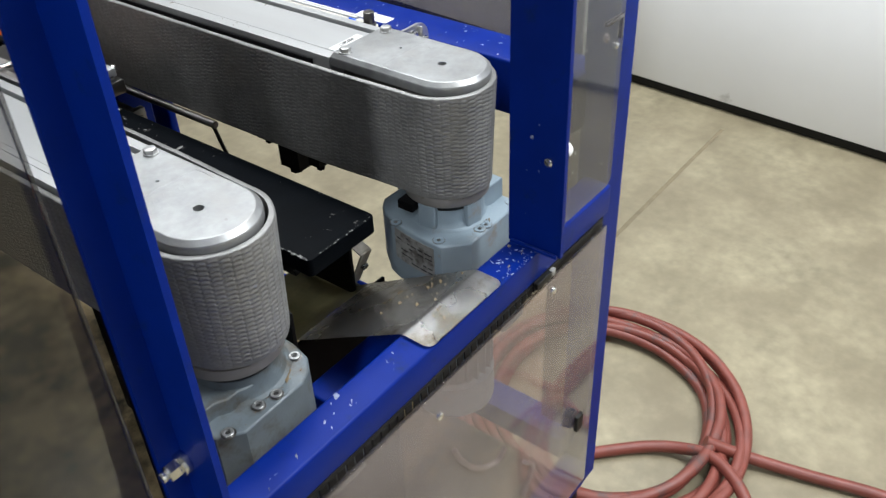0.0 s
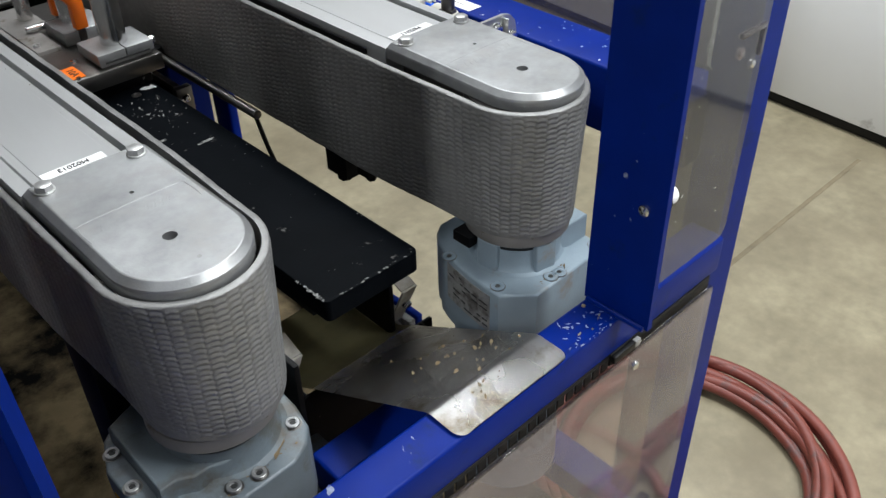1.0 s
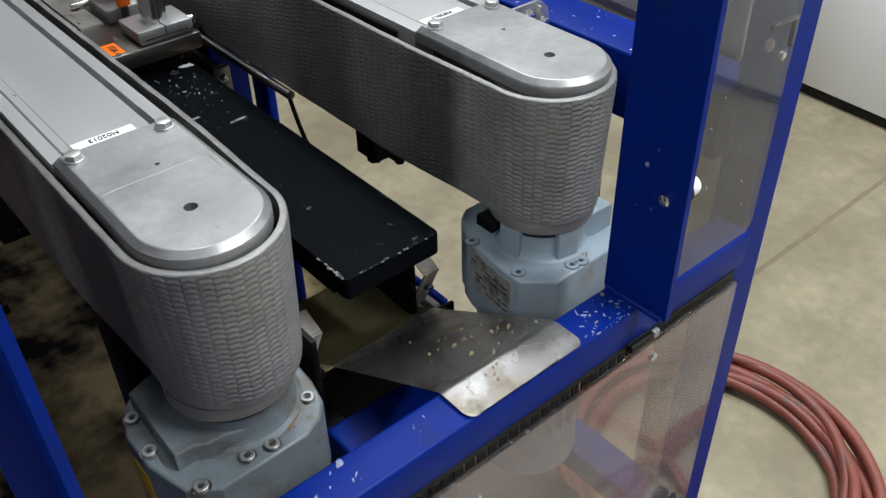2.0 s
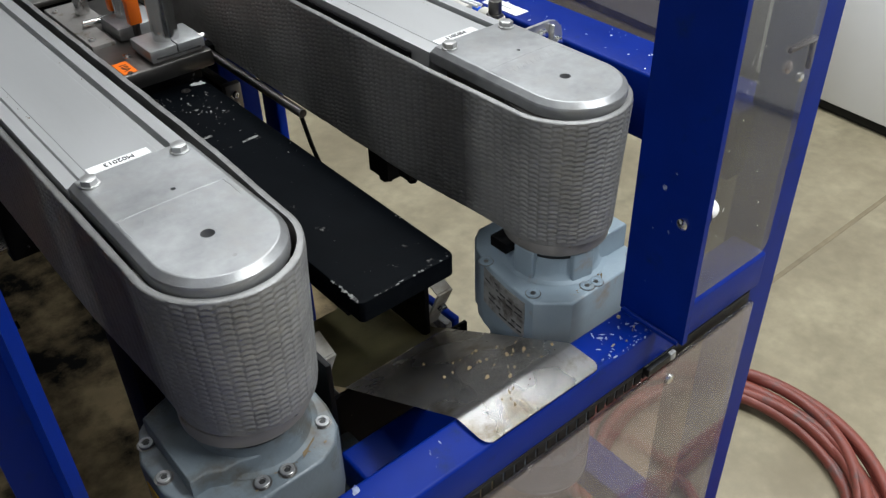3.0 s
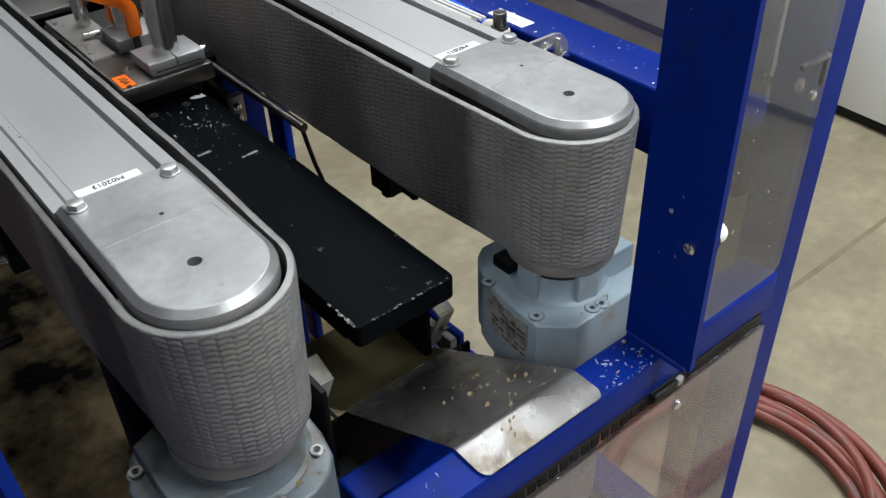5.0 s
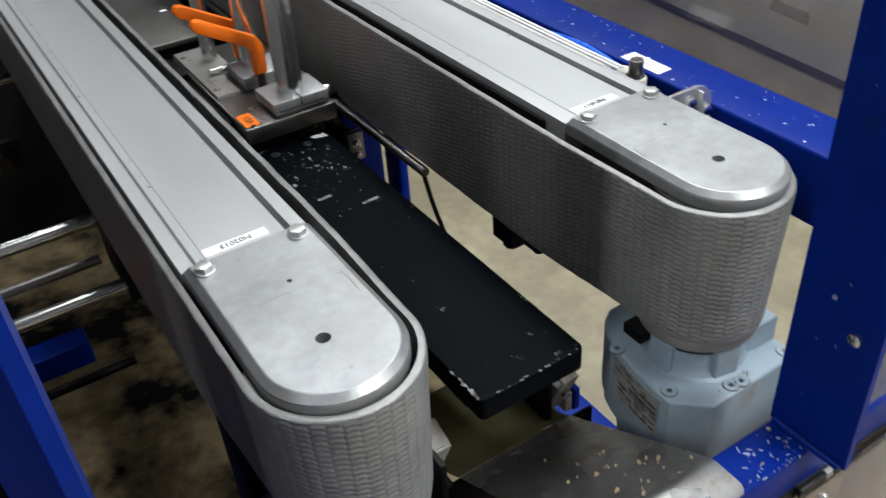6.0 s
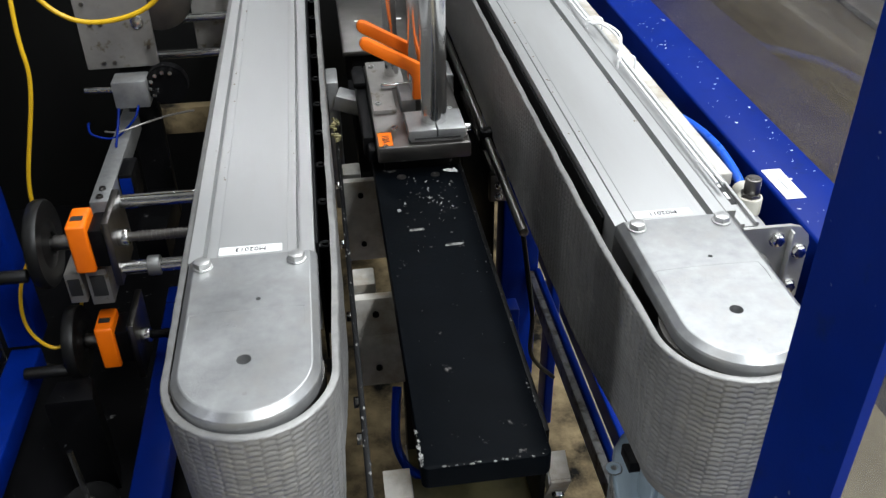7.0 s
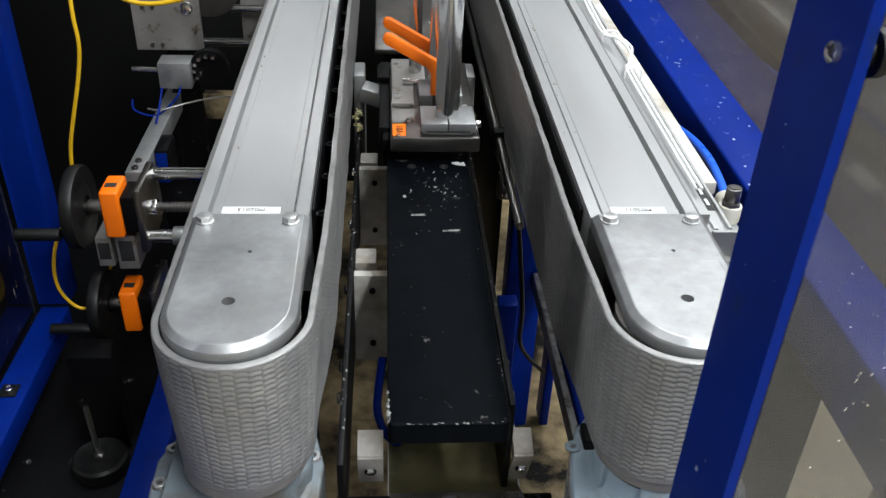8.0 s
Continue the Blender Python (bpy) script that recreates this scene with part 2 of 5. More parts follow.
def tube(points, r, sides=10, steps=8, closed=False):
    """A round tube along a smooth line through the points."""
    line = smooth_path(points, steps, closed)
    bm = bmesh.new()
    rings, side = [], None
    for i, p in enumerate(line):
        a = line[i - 1] if i or closed else p
        b = line[(i + 1) % len(line)] if i + 1 < len(line) or closed else p
        ahead = (b - a).normalized()
        if side is None:
            side = ahead.orthogonal().normalized()
        side = (side - ahead * side.dot(ahead)).normalized()
        up = ahead.cross(side)
        rings.append([bm.verts.new(p + r * (math.cos(2 * math.pi * k / sides) * side + math.sin(2 * math.pi * k / sides) * up)) for k in range(sides)])
    pairs = list(zip(rings, rings[1:] + rings[:1] if closed else rings[1:]))
    for p, q in pairs:
        for k in range(sides):
            bm.faces.new((p[k], p[(k + 1) % sides], q[(k + 1) % sides], q[k]))
    if not closed:
        bm.faces.new(rings[0][::-1])
        bm.faces.new(rings[-1])
    return bm


def joined(*some):
    bm = bmesh.new()
    for other in some:
        data = bpy.data.meshes.new("joining")
        other.to_mesh(data)
        other.free()
        bm.from_mesh(data)
        bpy.data.meshes.remove(data)
    return bm


def turned(bm, m):
    bmesh.ops.transform(bm, matrix=m, verts=bm.verts)
    return bm


def thing(name, at, label, category, group="", kind=""):
    ob = new(name)
    ob.empty_display_size = 0.05
    ob.location = at
    return tagged(ob, label, category, group, kind)


def part(name, bm, mat, parent=None, label="", angle=35.0):
    """Links a bmesh in world coordinates as one mesh, under a thing or a part of it."""
    if isinstance(bm, bpy.types.Mesh):
        data = bm
    else:
        data = bpy.data.meshes.new(name)
        bm.to_mesh(data)
        bm.free()
    data.materials.append(mat)
    data.polygons.foreach_set("use_smooth", [True] * len(data.polygons))
    data.set_sharp_from_angle(angle=radians(angle))
    ob = new(name, data)
    if parent is not None:
        ob.parent = parent
        if parent.type == "EMPTY":
            ob.matrix_parent_inverse = parent.matrix_basis.inverted()
    if label:
        ob["label"] = label
    return ob


def fixed(name, bm, mat, label, category):
    return tagged(part(name, bm, mat), label, category, kind="structure")


def stuff(ob):
    ob["kind"] = "stuff"
    return ob


def stadium(hw, y0, y1, centre_y, steps=24):
    """Outline of a head plate: square at y1, half round about centre_y at the nose y0."""
    r_y = centre_y - y0
    pts = [(hw, y1), (-hw, y1)]
    for k in range(steps + 1):
        a = math.pi + math.pi * k / steps
        pts.append((hw * math.cos(a), centre_y + r_y * math.sin(a)))
    return pts


def ngon(r, n, turn=0.0, cx=0.0, cy=0.0):
    return [(cx + r * math.cos(turn + 2 * math.pi * k / n), cy + r * math.sin(turn + 2 * math.pi * k / n)) for k in range(n)]


def hex_bolt(parent, at, m=None, size=0.0065, mat=None, name="bolt"):
    """Hex head on a washer, standing on the point at, its axis along z unless m turns it."""
    m = Matrix.Translation(at) @ (m if m is not None else Matrix())
    bm = joined(lathe([(0.0, 0), (size * 1.25, 0), (size * 1.25, 0.0013), (size * 1.15, 0.0016), (0.001, 0.0016)], (0, 0, 0), 24),
                prism(ngon(size * 1.12, 6, 0.3), 0.0012, 0.0065, 0.0008))
    return part(name, turned(bm, m), mat or CHROME, parent)


def socket_screw(parent, at, r=0.006, h=0.004, m=None, mat=None):
    m = Matrix.Translation(at) @ (m if m is not None else Matrix())
    head = lathe([(0.0005, 0), (r, 0), (r, h * 0.8), (r * 0.9, h), (r * 0.55, h), (r * 0.5, h * 0.4), (0.0005, h * 0.4)], (0, 0, 0), 20)
    return part("screw", turned(head, m), mat or CHROME, parent)


# ---- the hall ----
fixed("floor", box(-4, 6, -4, 7, -0.2, 0.0, 0), CONCRETE, "tan sealed concrete floor with faint stains", "floor")
# saw-cut joints: thin dark fillings, flush with the slab
fixed("floor_joint_1", box(0.6, 2.08, 0.228, 0.240, -0.01, 0.0008, 0), JOINT, "dark saw-cut joint in the concrete floor", "joint")

LEAN_WALL = Matrix.Translation((2.165, 0, 0)) @ Matrix.Rotation(radians(-4.6), 4, "Z")


def shutter_door():
    door = tagged(new("door_1"), "large white sectional overhead door with dusty lower panel", "door", kind="structure")
    for k in range(6):
        z0 = 0.035 + 0.53 * k
        part("panel", turned(box(0.0, 0.05, -3.6, 6.5, z0, z0 + 0.524, 0.006), LEAN_WALL), DOOR_WHITE, door)
    part("bottom_seal", turned(box(0.012, 0.045, -3.6, 6.5, 0.0, 0.034, 0.008), LEAN_WALL), RUBBER, door, "black rubber bottom seal")
    return door


shutter_door()
fixed("wall_east", turned(box(0.06, 0.2, -4.5, 7.2, 0, 4.2, 0), LEAN_WALL), WALL, "plain painted hall wall", "wall")
fixed("wall_north", box(-4, 3.4, 6.9, 7.1, 0, 4.2, 0), WALL, "plain painted hall wall", "wall")
fixed("wall_south", box(-4, 3.4, -4.1, -3.9, 0, 4.2, 0), WALL, "plain painted hall wall", "wall")
fixed("wall_west", box(-4.1, -3.9, -4, 7, 0, 4.2, 0), WALL, "plain painted hall wall", "wall")
fixed("ceiling", box(-4.2, 3.6, -4.2, 7.2, 4.2, 4.3, 0), WALL, "plain hall ceiling", "ceiling")

def flakes(count, place, size, thick=0.0007, lean=None, thin=0.18):
    """Thin ragged flakes scattered over a surface; lean gives smears one direction."""
    some = []
    for _ in range(count):
        x, y, z = place()
        n = random.randint(7, 10)
        s = size * random.choice((0.3, 0.4, 0.5, 0.7, 1.0, 1.5))
        stretch = random.uniform(thin, 0.7)
        pts = [(s * random.uniform(0.35, 1) * math.cos(2 * math.pi * k / n), s * stretch * random.uniform(0.35, 1) * math.sin(2 * math.pi * k / n)) for k in range(n)]
        turn = random.uniform(0, 6.28) if lean is None else radians(lean + random.gauss(0, 14))
        some.append(prism(pts, 0, thick * random.uniform(0.6, 1.4), m=Matrix.Translation((x, y, z)) @ Matrix.Rotation(turn, 4, "Z")))
    return joined(*some)


# ---- machine frame ----
FRAME = thing("machine_frame", (0.19, -0.14, 0), "blue-painted welded steel machine frame with chipped paint", "machine frame")


def angle_post(x0, x1, y0, y1, z0, z1, t, corner):
    """An L-shaped post; corner names the side on which the legs meet."""
    if corner == "fr":
        out = [(x0, y0), (x1, y0), (x1, y1), (x1 - t, y1), (x1 - t, y0 + t), (x0, y0 + t)]
    elif corner == "bl":
        out = [(x0, y0), (x0 + t, y0), (x0 + t, y1 - t), (x1, y1 - t), (x1, y1), (x0, y1)]
    elif corner == "br":
        out = [(x1 - t, y0), (x1, y0), (x1, y1), (x0, y1), (x0, y1 - t), (x1 - t, y1 - t)]
    else:
        out = [(x0, y0), (x1, y0), (x1, y0 + t), (x0 + t, y0 + t), (x0 + t, y1), (x0, y1)]
    return prism(out, z0, z1)


part("crossbar", box(-0.56, 0.524, -0.160, -0.118, 0.712, 0.757, 0.004, 3), BLUE, FRAME)
part("post", angle_post(0.343, 0.362, -0.190, -0.116, 0.7575, 2.0, 0.0065, "bl"), BLUE, FRAME)
part("post", angle_post(-0.186, -0.160, -0.196, -0.148, 0.70, 2.0, 0.006, "br"), BLUE, FRAME)
part("corner_post", angle_post(0.5245, 0.571, -0.151, -0.085, 0.12, 2.0, 0.005, "fr"), BLUE, FRAME)
part("corner_post", angle_post(-0.41, -0.365, -0.166, -0.10, 0.12, 2.0, 0.005, "fl"), BLUE, FRAME)
part("side_beam", turned(box(-0.037, 0.037, -0.09, 2.4, 0.803, 0.885, 0.004, 3), Matrix.Translation((0.575, 0, 0)) @ Matrix.Rotation(radians(-0.5), 4, "Z")), BLUE, FRAME)
part("lower_crossbar", box(-0.56, 0.524, -0.160, -0.118, 0.14, 0.19, 0.004, 3), BLUE, FRAME)
# black plate for the dark area below the side beam
part("dark_plate", box(0.572, 0.576, 0.085, 0.27, 0.191, 0.802, 0.001), BLACK, FRAME, "black plate under the side beam")
part("base_beam", box(0.54, 0.60, -0.098, 2.4, 0.14, 0.19, 0.004, 3), BLUE, FRAME)
part("outer_beam", box(-0.555, -0.500, -0.098, 0.859, 0.25, 0.30, 0.004, 3), BLUE, FRAME)
part("inner_beam", box(-0.285, -0.232, -0.098, 0.96, 0.25, 0.30, 0.004, 3), BLUE, FRAME)
part("inner_panel", box(-0.464, -0.460, -0.09, 0.335, 0.107, 0.27, 0.001), RING_STEEL, FRAME, "bare steel panel inside the outer beam")
part("cross_beam", box(-0.50, -0.232, 0.34, 0.39, 0.20, 0.249, 0.004, 3), BLUE, FRAME)
part("cross_beam", box(-0.285, -0.10, 0.961, 1.015, 0.25, 0.30, 0.004, 3), BLUE, FRAME)
part("motor_shelf", box(0.08, 0.297, -0.045, 0.0, 0.60, 0.645, 0.004, 3), BLUE, FRAME)
part("motor_shelf", box(-0.30, -0.08, -0.045, 0.0, 0.60, 0.645, 0.004, 3), BLUE, FRAME)
# added black sheet and brown tray in place of floor lying in shade
part("shade_sheet", box(-1.15, -0.231, -0.09, 1.72, 0.10, 0.106, 0.001), BLACK, FRAME, "added black sheet for the shade under the hand wheels")
part("shade_tray", box(-0.23, 0.538, -0.09, 1.72, 0.10, 0.106, 0.001), TRAY, FRAME, "added tray coloured as the shaded floor under the machine")
# black sheet added: keeps the dark under the chute free of lit floor
part("mask_plate", box(0.072, 0.30, 0.060, 0.065, 0.107, 0.645, 0.001), BLACK, FRAME, "added black sheet hiding the floor under the chute")
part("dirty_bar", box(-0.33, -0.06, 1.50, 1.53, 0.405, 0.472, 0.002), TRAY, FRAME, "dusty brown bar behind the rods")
part("rear_post", box(-0.56, -0.50, 0.86, 0.92, 0.301, 2.0, 0.004, 3), BLUE, FRAME)
part("rear_post", box(0.566, 0.626, 2.33, 2.39, 0.0, 0.8025, 0.004, 3), BLUE, FRAME)
part("inner_post", box(0.338, 0.402, 0.69, 0.74, 0.12, 0.74, 0.004, 3), BLUE, FRAME)
part("inner_post", box(0.429, 0.446, 0.69, 0.74, 0.12, 0.74, 0.004, 3), BLUE, FRAME)
part("under_beam", box(0.394, 0.405, 0.197, 0.689, 0.462, 0.50, 0.003, 3), BLUE, FRAME)
part("grey_strip", box(0.382, 0.3935, 0.20, 0.689, 0.464, 0.495, 0.002), TAG, FRAME, "bare steel strip beside the blue beam")
part("brace", box(0.30, 0.331, 0.52, 0.55, 0.107, 0.55, 0.003, 3), BLUE, FRAME)
part("foot", lathe([(0.012, 0.0), (0.035, 0.0), (0.035, 0.012), (0.012, 0.03), (0.012, 0.14)], (0.53, -0.13, 0)), RUBBER, FRAME, "black levelling foot")
part("foot", lathe([(0.012, 0.0), (0.035, 0.0), (0.035, 0.012), (0.012, 0.03), (0.012, 0.14)], (-0.53, -0.13, 0)), RUBBER, FRAME, "black levelling foot")

# ---- belt drives ----
def belt_path(side):
    """Outer line of the belt about the head hole, from the far end of the run that grips the boxes, round the nose, and back: points, outward ways, run."""
    pts = []
    for y in np.arange(1.6, 0.145, -0.01):
        pts.append((0.072 + 0.0003 * math.cos((y - 0.19) * 2 * math.pi / 0.0765), y))
    pts += [(0.0716, 0.12), (0.0706, 0.09), (0.0694, 0.06), (0.0682, 0.03)]
    for k in range(61):
        a = -math.pi * k / 60
        pts.append((0.0035 + 0.0643 * math.cos(a), 0.067 * math.sin(a)))
    for y in np.arange(0.02, 1.6, 0.02):
        pts.append((-0.0608, y))
    pts = np.array(pts)
    run = np.r_[0, np.cumsum(np.hypot(*np.diff(pts, axis=0).T))]
    fine = []
    u = 0.0
    while u < run[-1]:
        fine.append(u)
        y = np.interp(u, run, pts[:, 1])
        u += 0.00115 if y < 0.62 else 0.02
    fine = np.array(fine)
    xy = np.stack([np.interp(fine, run, pts[:, 0]), np.interp(fine, run, pts[:, 1])], 1)
    along = np.gradient(xy, axis=0)
    along /= np.hypot(*along.T)[:, None]
    out = np.stack([-along[:, 1], along[:, 0]], 1)
    if out[len(out) // 2, 1] > 0:
        out = -out
    flip = np.array([side, 1.0])
    return xy * flip, out * flip, fine


def belt_mesh(side, cx, z0, z1, thick):
    """A closed strip whose outside carries rows of small raised pads, as on a woven rough-top belt."""
    xy, out, run = belt_path(side)
    row, pad = 0.0054, 0.0108
    zs = np.arange(z0, z1 + 1e-6, 0.00085)
    n, m = len(run), len(zs)
    column = np.floor(run / pad)
    u = (run / pad) % 1.0
    v = ((zs[None] - z0) / row + 0.5 * (column[:, None] % 2) + 0.13 * np.sin(column[:, None] * 1.7) - 0.24 * np.sin(np.pi * u)[:, None]) % 1.0
    across = 0.2 + 0.8 * np.clip(3.5 * np.sin(np.pi * u), 0, 1)[:, None]
    # each pad is steep below and rolls off above
    rise = across * np.interp(v, (0, 0.12, 0.3, 0.65, 1.0), (0, 0.1, 1.0, 0.75, 0))
    swing = 0.85 + 0.3 * np.sin(run[:, None] * 47 + zs[None] * 31) * np.sin(run[:, None] * 13)
    height = 0.0014 * rise * swing * np.clip((zs[None] - z0) / 0.004, 0.25, 1) * np.clip((z1 - zs[None]) / 0.006, 0.05, 1)
    height *= np.where(xy[:, 1] < 0.62, 1.0, 0.0)[:, None]
    height[:, 0] = height[:, -1] = -0.0012
    # round the nose the belt draws in a little towards its lower edge
    nose = np.interp(xy[:, 1], (-0.1, 0.03, 0.16), (1.0, 1.0, 0.0))[:, None]
    height = height - 0.0062 * nose * (z1 - zs[None]) / (z1 - z0)
    x = cx + xy[:, 0, None] + out[:, 0, None] * height
    y = xy[:, 1, None] + out[:, 1, None] * height
    z = np.broadcast_to(zs[None], (n, m))
    inner = xy - out * thick
    ix, iy = np.repeat(cx + inner[:, :1], 2, 1), np.repeat(inner[:, 1:], 2, 1)
    iz = np.broadcast_to(np.array([[zs[-1], zs[0]]]), (n, 2))
    co = np.stack([np.hstack([x, ix]), np.hstack([y, iy]), np.hstack([z, iz])], -1).reshape(-1, 3)
    w = m + 2
    i, k = np.meshgrid(np.arange(n - 1), np.arange(w), indexing="ij")
    j = (k + 1) % w
    quads = np.stack([i * w + k, i * w + j, (i + 1) * w + j, (i + 1) * w + k], -1).reshape(-1, 4)
    if side > 0:
        quads = quads[:, ::-1]
    data = bpy.data.meshes.new("belt")
    data.from_pydata(co.tolist(), [], quads.tolist())
    data.update()
    return data


def letters(text, size, depth=0.0003):
    curve = bpy.data.curves.new("letters", "FONT")
    curve.body, curve.size, curve.extrude = text, size, depth
    curve.align_x, curve.align_y = "CENTER", "CENTER"
    ob = bpy.data.objects.new("letters", curve)
    scene.collection.objects.link(ob)
    data = bpy.data.meshes.new_from_object(ob.evaluated_get(bpy.context.evaluated_depsgraph_get()))
    bm = bmesh.new()
    bm.from_mesh(data)
    bpy.data.objects.remove(ob)
    bpy.data.curves.remove(curve)
    bpy.data.meshes.remove(data)
    return bm


def head_plate(cx):
    """Thick cast plate with a round nose, a rounded rim and drilled holes."""
    bm = bmesh.new()
    rings = []
    for inset, z in ((0.0, 0.934), (0.0, 0.9432), (0.0006, 0.945), (0.0055, 0.9496), (0.0066, 0.95)):
        outline = stadium(0.0535 - inset, -0.0595 + inset, 0.136 - 0.4 * inset, -0.006)
        rings.append([bm.verts.new((cx + 0.0015 + x, y, z)) for x, y in outline])
    for low, top in zip(rings, rings[1:]):
        for k in range(len(low)):
            m = (k + 1) % len(low)
            bm.faces.new((low[k], low[m], top[m], top[k]))
    bm.faces.new(rings[0][::-1])
    rim = [bm.edges.get((rings[-1][k], rings[-1][(k + 1) % len(rings[-1])])) for k in range(len(rings[-1]))]
    for x, y, r, deep in ((0.0, 0.0, 0.0054, 0.011), (0.008, 0.071, 0.002, 0.005)):
        mouth = [bm.verts.new((cx + px, py, 0.95)) for px, py in ngon(r, 24, 0, x, y)]
        foot = [bm.verts.new((v.co.x, v.co.y, 0.95 - deep)) for v in mouth]
        for k in range(24):
            m = (k + 1) % 24
            bm.faces.new((mouth[k], foot[k], foot[m], mouth[m]))
        bm.faces.new(foot)
        rim += [bm.edges.get((mouth[k], mouth[(k + 1) % 24])) for k in range(24)]
    bmesh.ops.triangle_fill(bm, use_beauty=True, use_dissolve=False, edges=rim, normal=(0, 0, 1))
    bmesh.ops.recalc_face_normals(bm, faces=list(bm.faces))
    return bm


def belt_drive(cx, side, code, label):
    unit = thing("belt_drive", (cx, 0.3, 0.61), label, "conveyor belt drive", "side belt drives")
    part("belt", belt_mesh(side, cx, 0.797, 0.938, 0.0055), BELT, unit, "grey rubber belt with woven relief", 60)
    plate = part("head_plate", head_plate(cx), ALU, unit, "cast aluminium head plate with round nose", 17)
    # flat dark discs stand in for shade inside the holes
    part("pivot_hole", lathe([(0.0002, 0.0001), (0.0052, 0.0001), (0.0052, 0.0004), (0.0002, 0.0004)], (cx, 0, 0.9392), 24), INK, plate)
    part("drilled_hole", lathe([(0.0002, 0.0001), (0.0018, 0.0001), (0.0018, 0.0004), (0.0002, 0.0004)], (cx + 0.002, -0.036, 0.9497), 12), TAG, plate)
    part("cast_panel_edge", tube([(cx - 0.044, 0.03, 0.9498), (cx - 0.044, 0.052, 0.9498), (cx - 0.036, 0.058, 0.9498), (cx + 0.036, 0.058, 0.9498),
                                  (cx + 0.044, 0.052, 0.9498), (cx + 0.044, 0.03, 0.9498)], 0.0005, 6, 6), ALU, plate)
    for k in range(11):
        x = cx - 0.030 + 0.006 * k
        part("cast_mark", turned(box(-0.0009, 0.0009, -0.004 - 0.0015 * (k % 3), 0.004, 0, 0.00042, 0.0001, 1), Matrix.Translation((x, 0.044, 0.9497)) @ Matrix.Rotation(radians(-24), 4, "Z")), ALU, plate)
    # hollow rail: middle plate, two grooves, raised rims
    prof = [(-0.053, 0.86), (0.053, 0.86), (0.053, 0.9445), (0.0415, 0.9445), (0.0415, 0.932), (0.0375, 0.932), (0.0375, 0.9405), (0.030, 0.9405), (0.0295, 0.941),
            (-0.0295, 0.941), (-0.030, 0.9405), (-0.0375, 0.9405), (-0.0375, 0.932), (-0.0415, 0.932), (-0.0415, 0.9445), (-0.053, 0.9445)]
    up = Matrix(((1, 0, 0, cx), (0, 0, 1, 0), (0, 1, 0, 0), (0, 0, 0, 1)))
    part("rail", prism(prof, 0.1365, 1.6, m=up), ALU_RAIL, unit, "long extruded aluminium rail with two grooves")
    stuff(part("groove_dirt", joined(flakes(26, lambda: (cx - 0.0335 + random.uniform(-0.003, 0.003), random.uniform(0.17, 1.2), 0.9404), 0.0022, 0.0003, 90, 0.3),
                                     flakes(14, lambda: (cx + 0.0335 + random.uniform(-0.003, 0.003), random.uniform(0.17, 1.2), 0.9404), 0.002, 0.0003, 90, 0.3),
                                     flakes(12, lambda: (cx + random.choice((-1, 1)) * 0.047 + random.uniform(-0.004, 0.004), random.uniform(0.17, 1.2), 0.9444), 0.0012, 0.0003)), GRIME, unit, "brown dirt along the grooves"))
    part("head_block", box(cx - 0.03, cx + 0.03, 0.02, 0.16, 0.84, 0.936, 0.004), DARK_STEEL, unit)
    part("pulley", lathe([(0.01, 0.80), (0.0505, 0.80), (0.0565, 0.9335), (0.01, 0.9335)], (cx, 0, 0), 40), DARK_STEEL, unit)
    part("flange", lathe([(0.02, 0.778), (0.0535, 0.778), (0.0555, 0.780), (0.0555, 0.7905), (0.0545, 0.792), (0.02, 0.792)], (cx, 0, 0), 48), RING_STEEL, unit, "ground steel flange under the belt")
    for s in (-1, 1):
        hex_bolt(unit, (cx + s * 0.0385, 0.121, 0.95), mat=ZINC)
    y = 0.19
    while y < 1.5:
        roller = part("roller", lathe([(0.0005, 0.815), (0.0064, 0.815), (0.0064, 0.917), (0.0052, 0.918), (0.003, 0.918), (0.003, 0.9195), (0.0005, 0.9195)],
                                      (cx + side * 0.0615, y, 0), 14), BLACK, unit)
        y += 0.0765
    # wear strip carried up in black to imitate shade in the gap
    part("wear_gap_strip", box(cx + side * 0.0545 - 0.0013, cx + side * 0.0545 + 0.0013, 0.165, 1.6, 0.80, 0.936, 0.001), BLACK, unit)
    part("under_rail", box(cx - 0.045, cx + 0.045, 0.10, 1.6, 0.795, 0.8585, 0.003), BLACK, unit)
    tape = part("name_tape", box(cx - 0.029, cx + 0.025, 0.1495, 0.1605, 0.9408, 0.9416, 0), WHITE, unit, "white printed label tape")
    part("printing", turned(letters(code, 0.0082), Matrix.Translation((cx - 0.002, 0.1552, 0.9418)) @ Matrix.Rotation(math.pi, 4, "Z")), INK, tape)
    return unit


near_unit = belt_drive(0.0, 1, "M02013", "side belt drive with grey woven belt and aluminium rail")
far_unit = belt_drive(0.3715, -1, "M02011", "side belt drive carrying an air fitting and cable channel")

part("hanger_plate", box(-0.058, 0.05, 0.095, 0.15, 0.40, 0.7945, 0.002), BLACK, near_unit, "black hanger plate")
part("belt_stop", box(0.310, 0.33, 0.010, 0.034, 0.765, 0.7775, 0.001), BLACK, far_unit)
# added black fill for the dark below the belt's far run
part("dark_skirt", box(0.318, 0.322, 0.86, 1.6, 0.46, 0.794, 0.001), BLACK, far_unit, "black plate filling the dark below the belt")
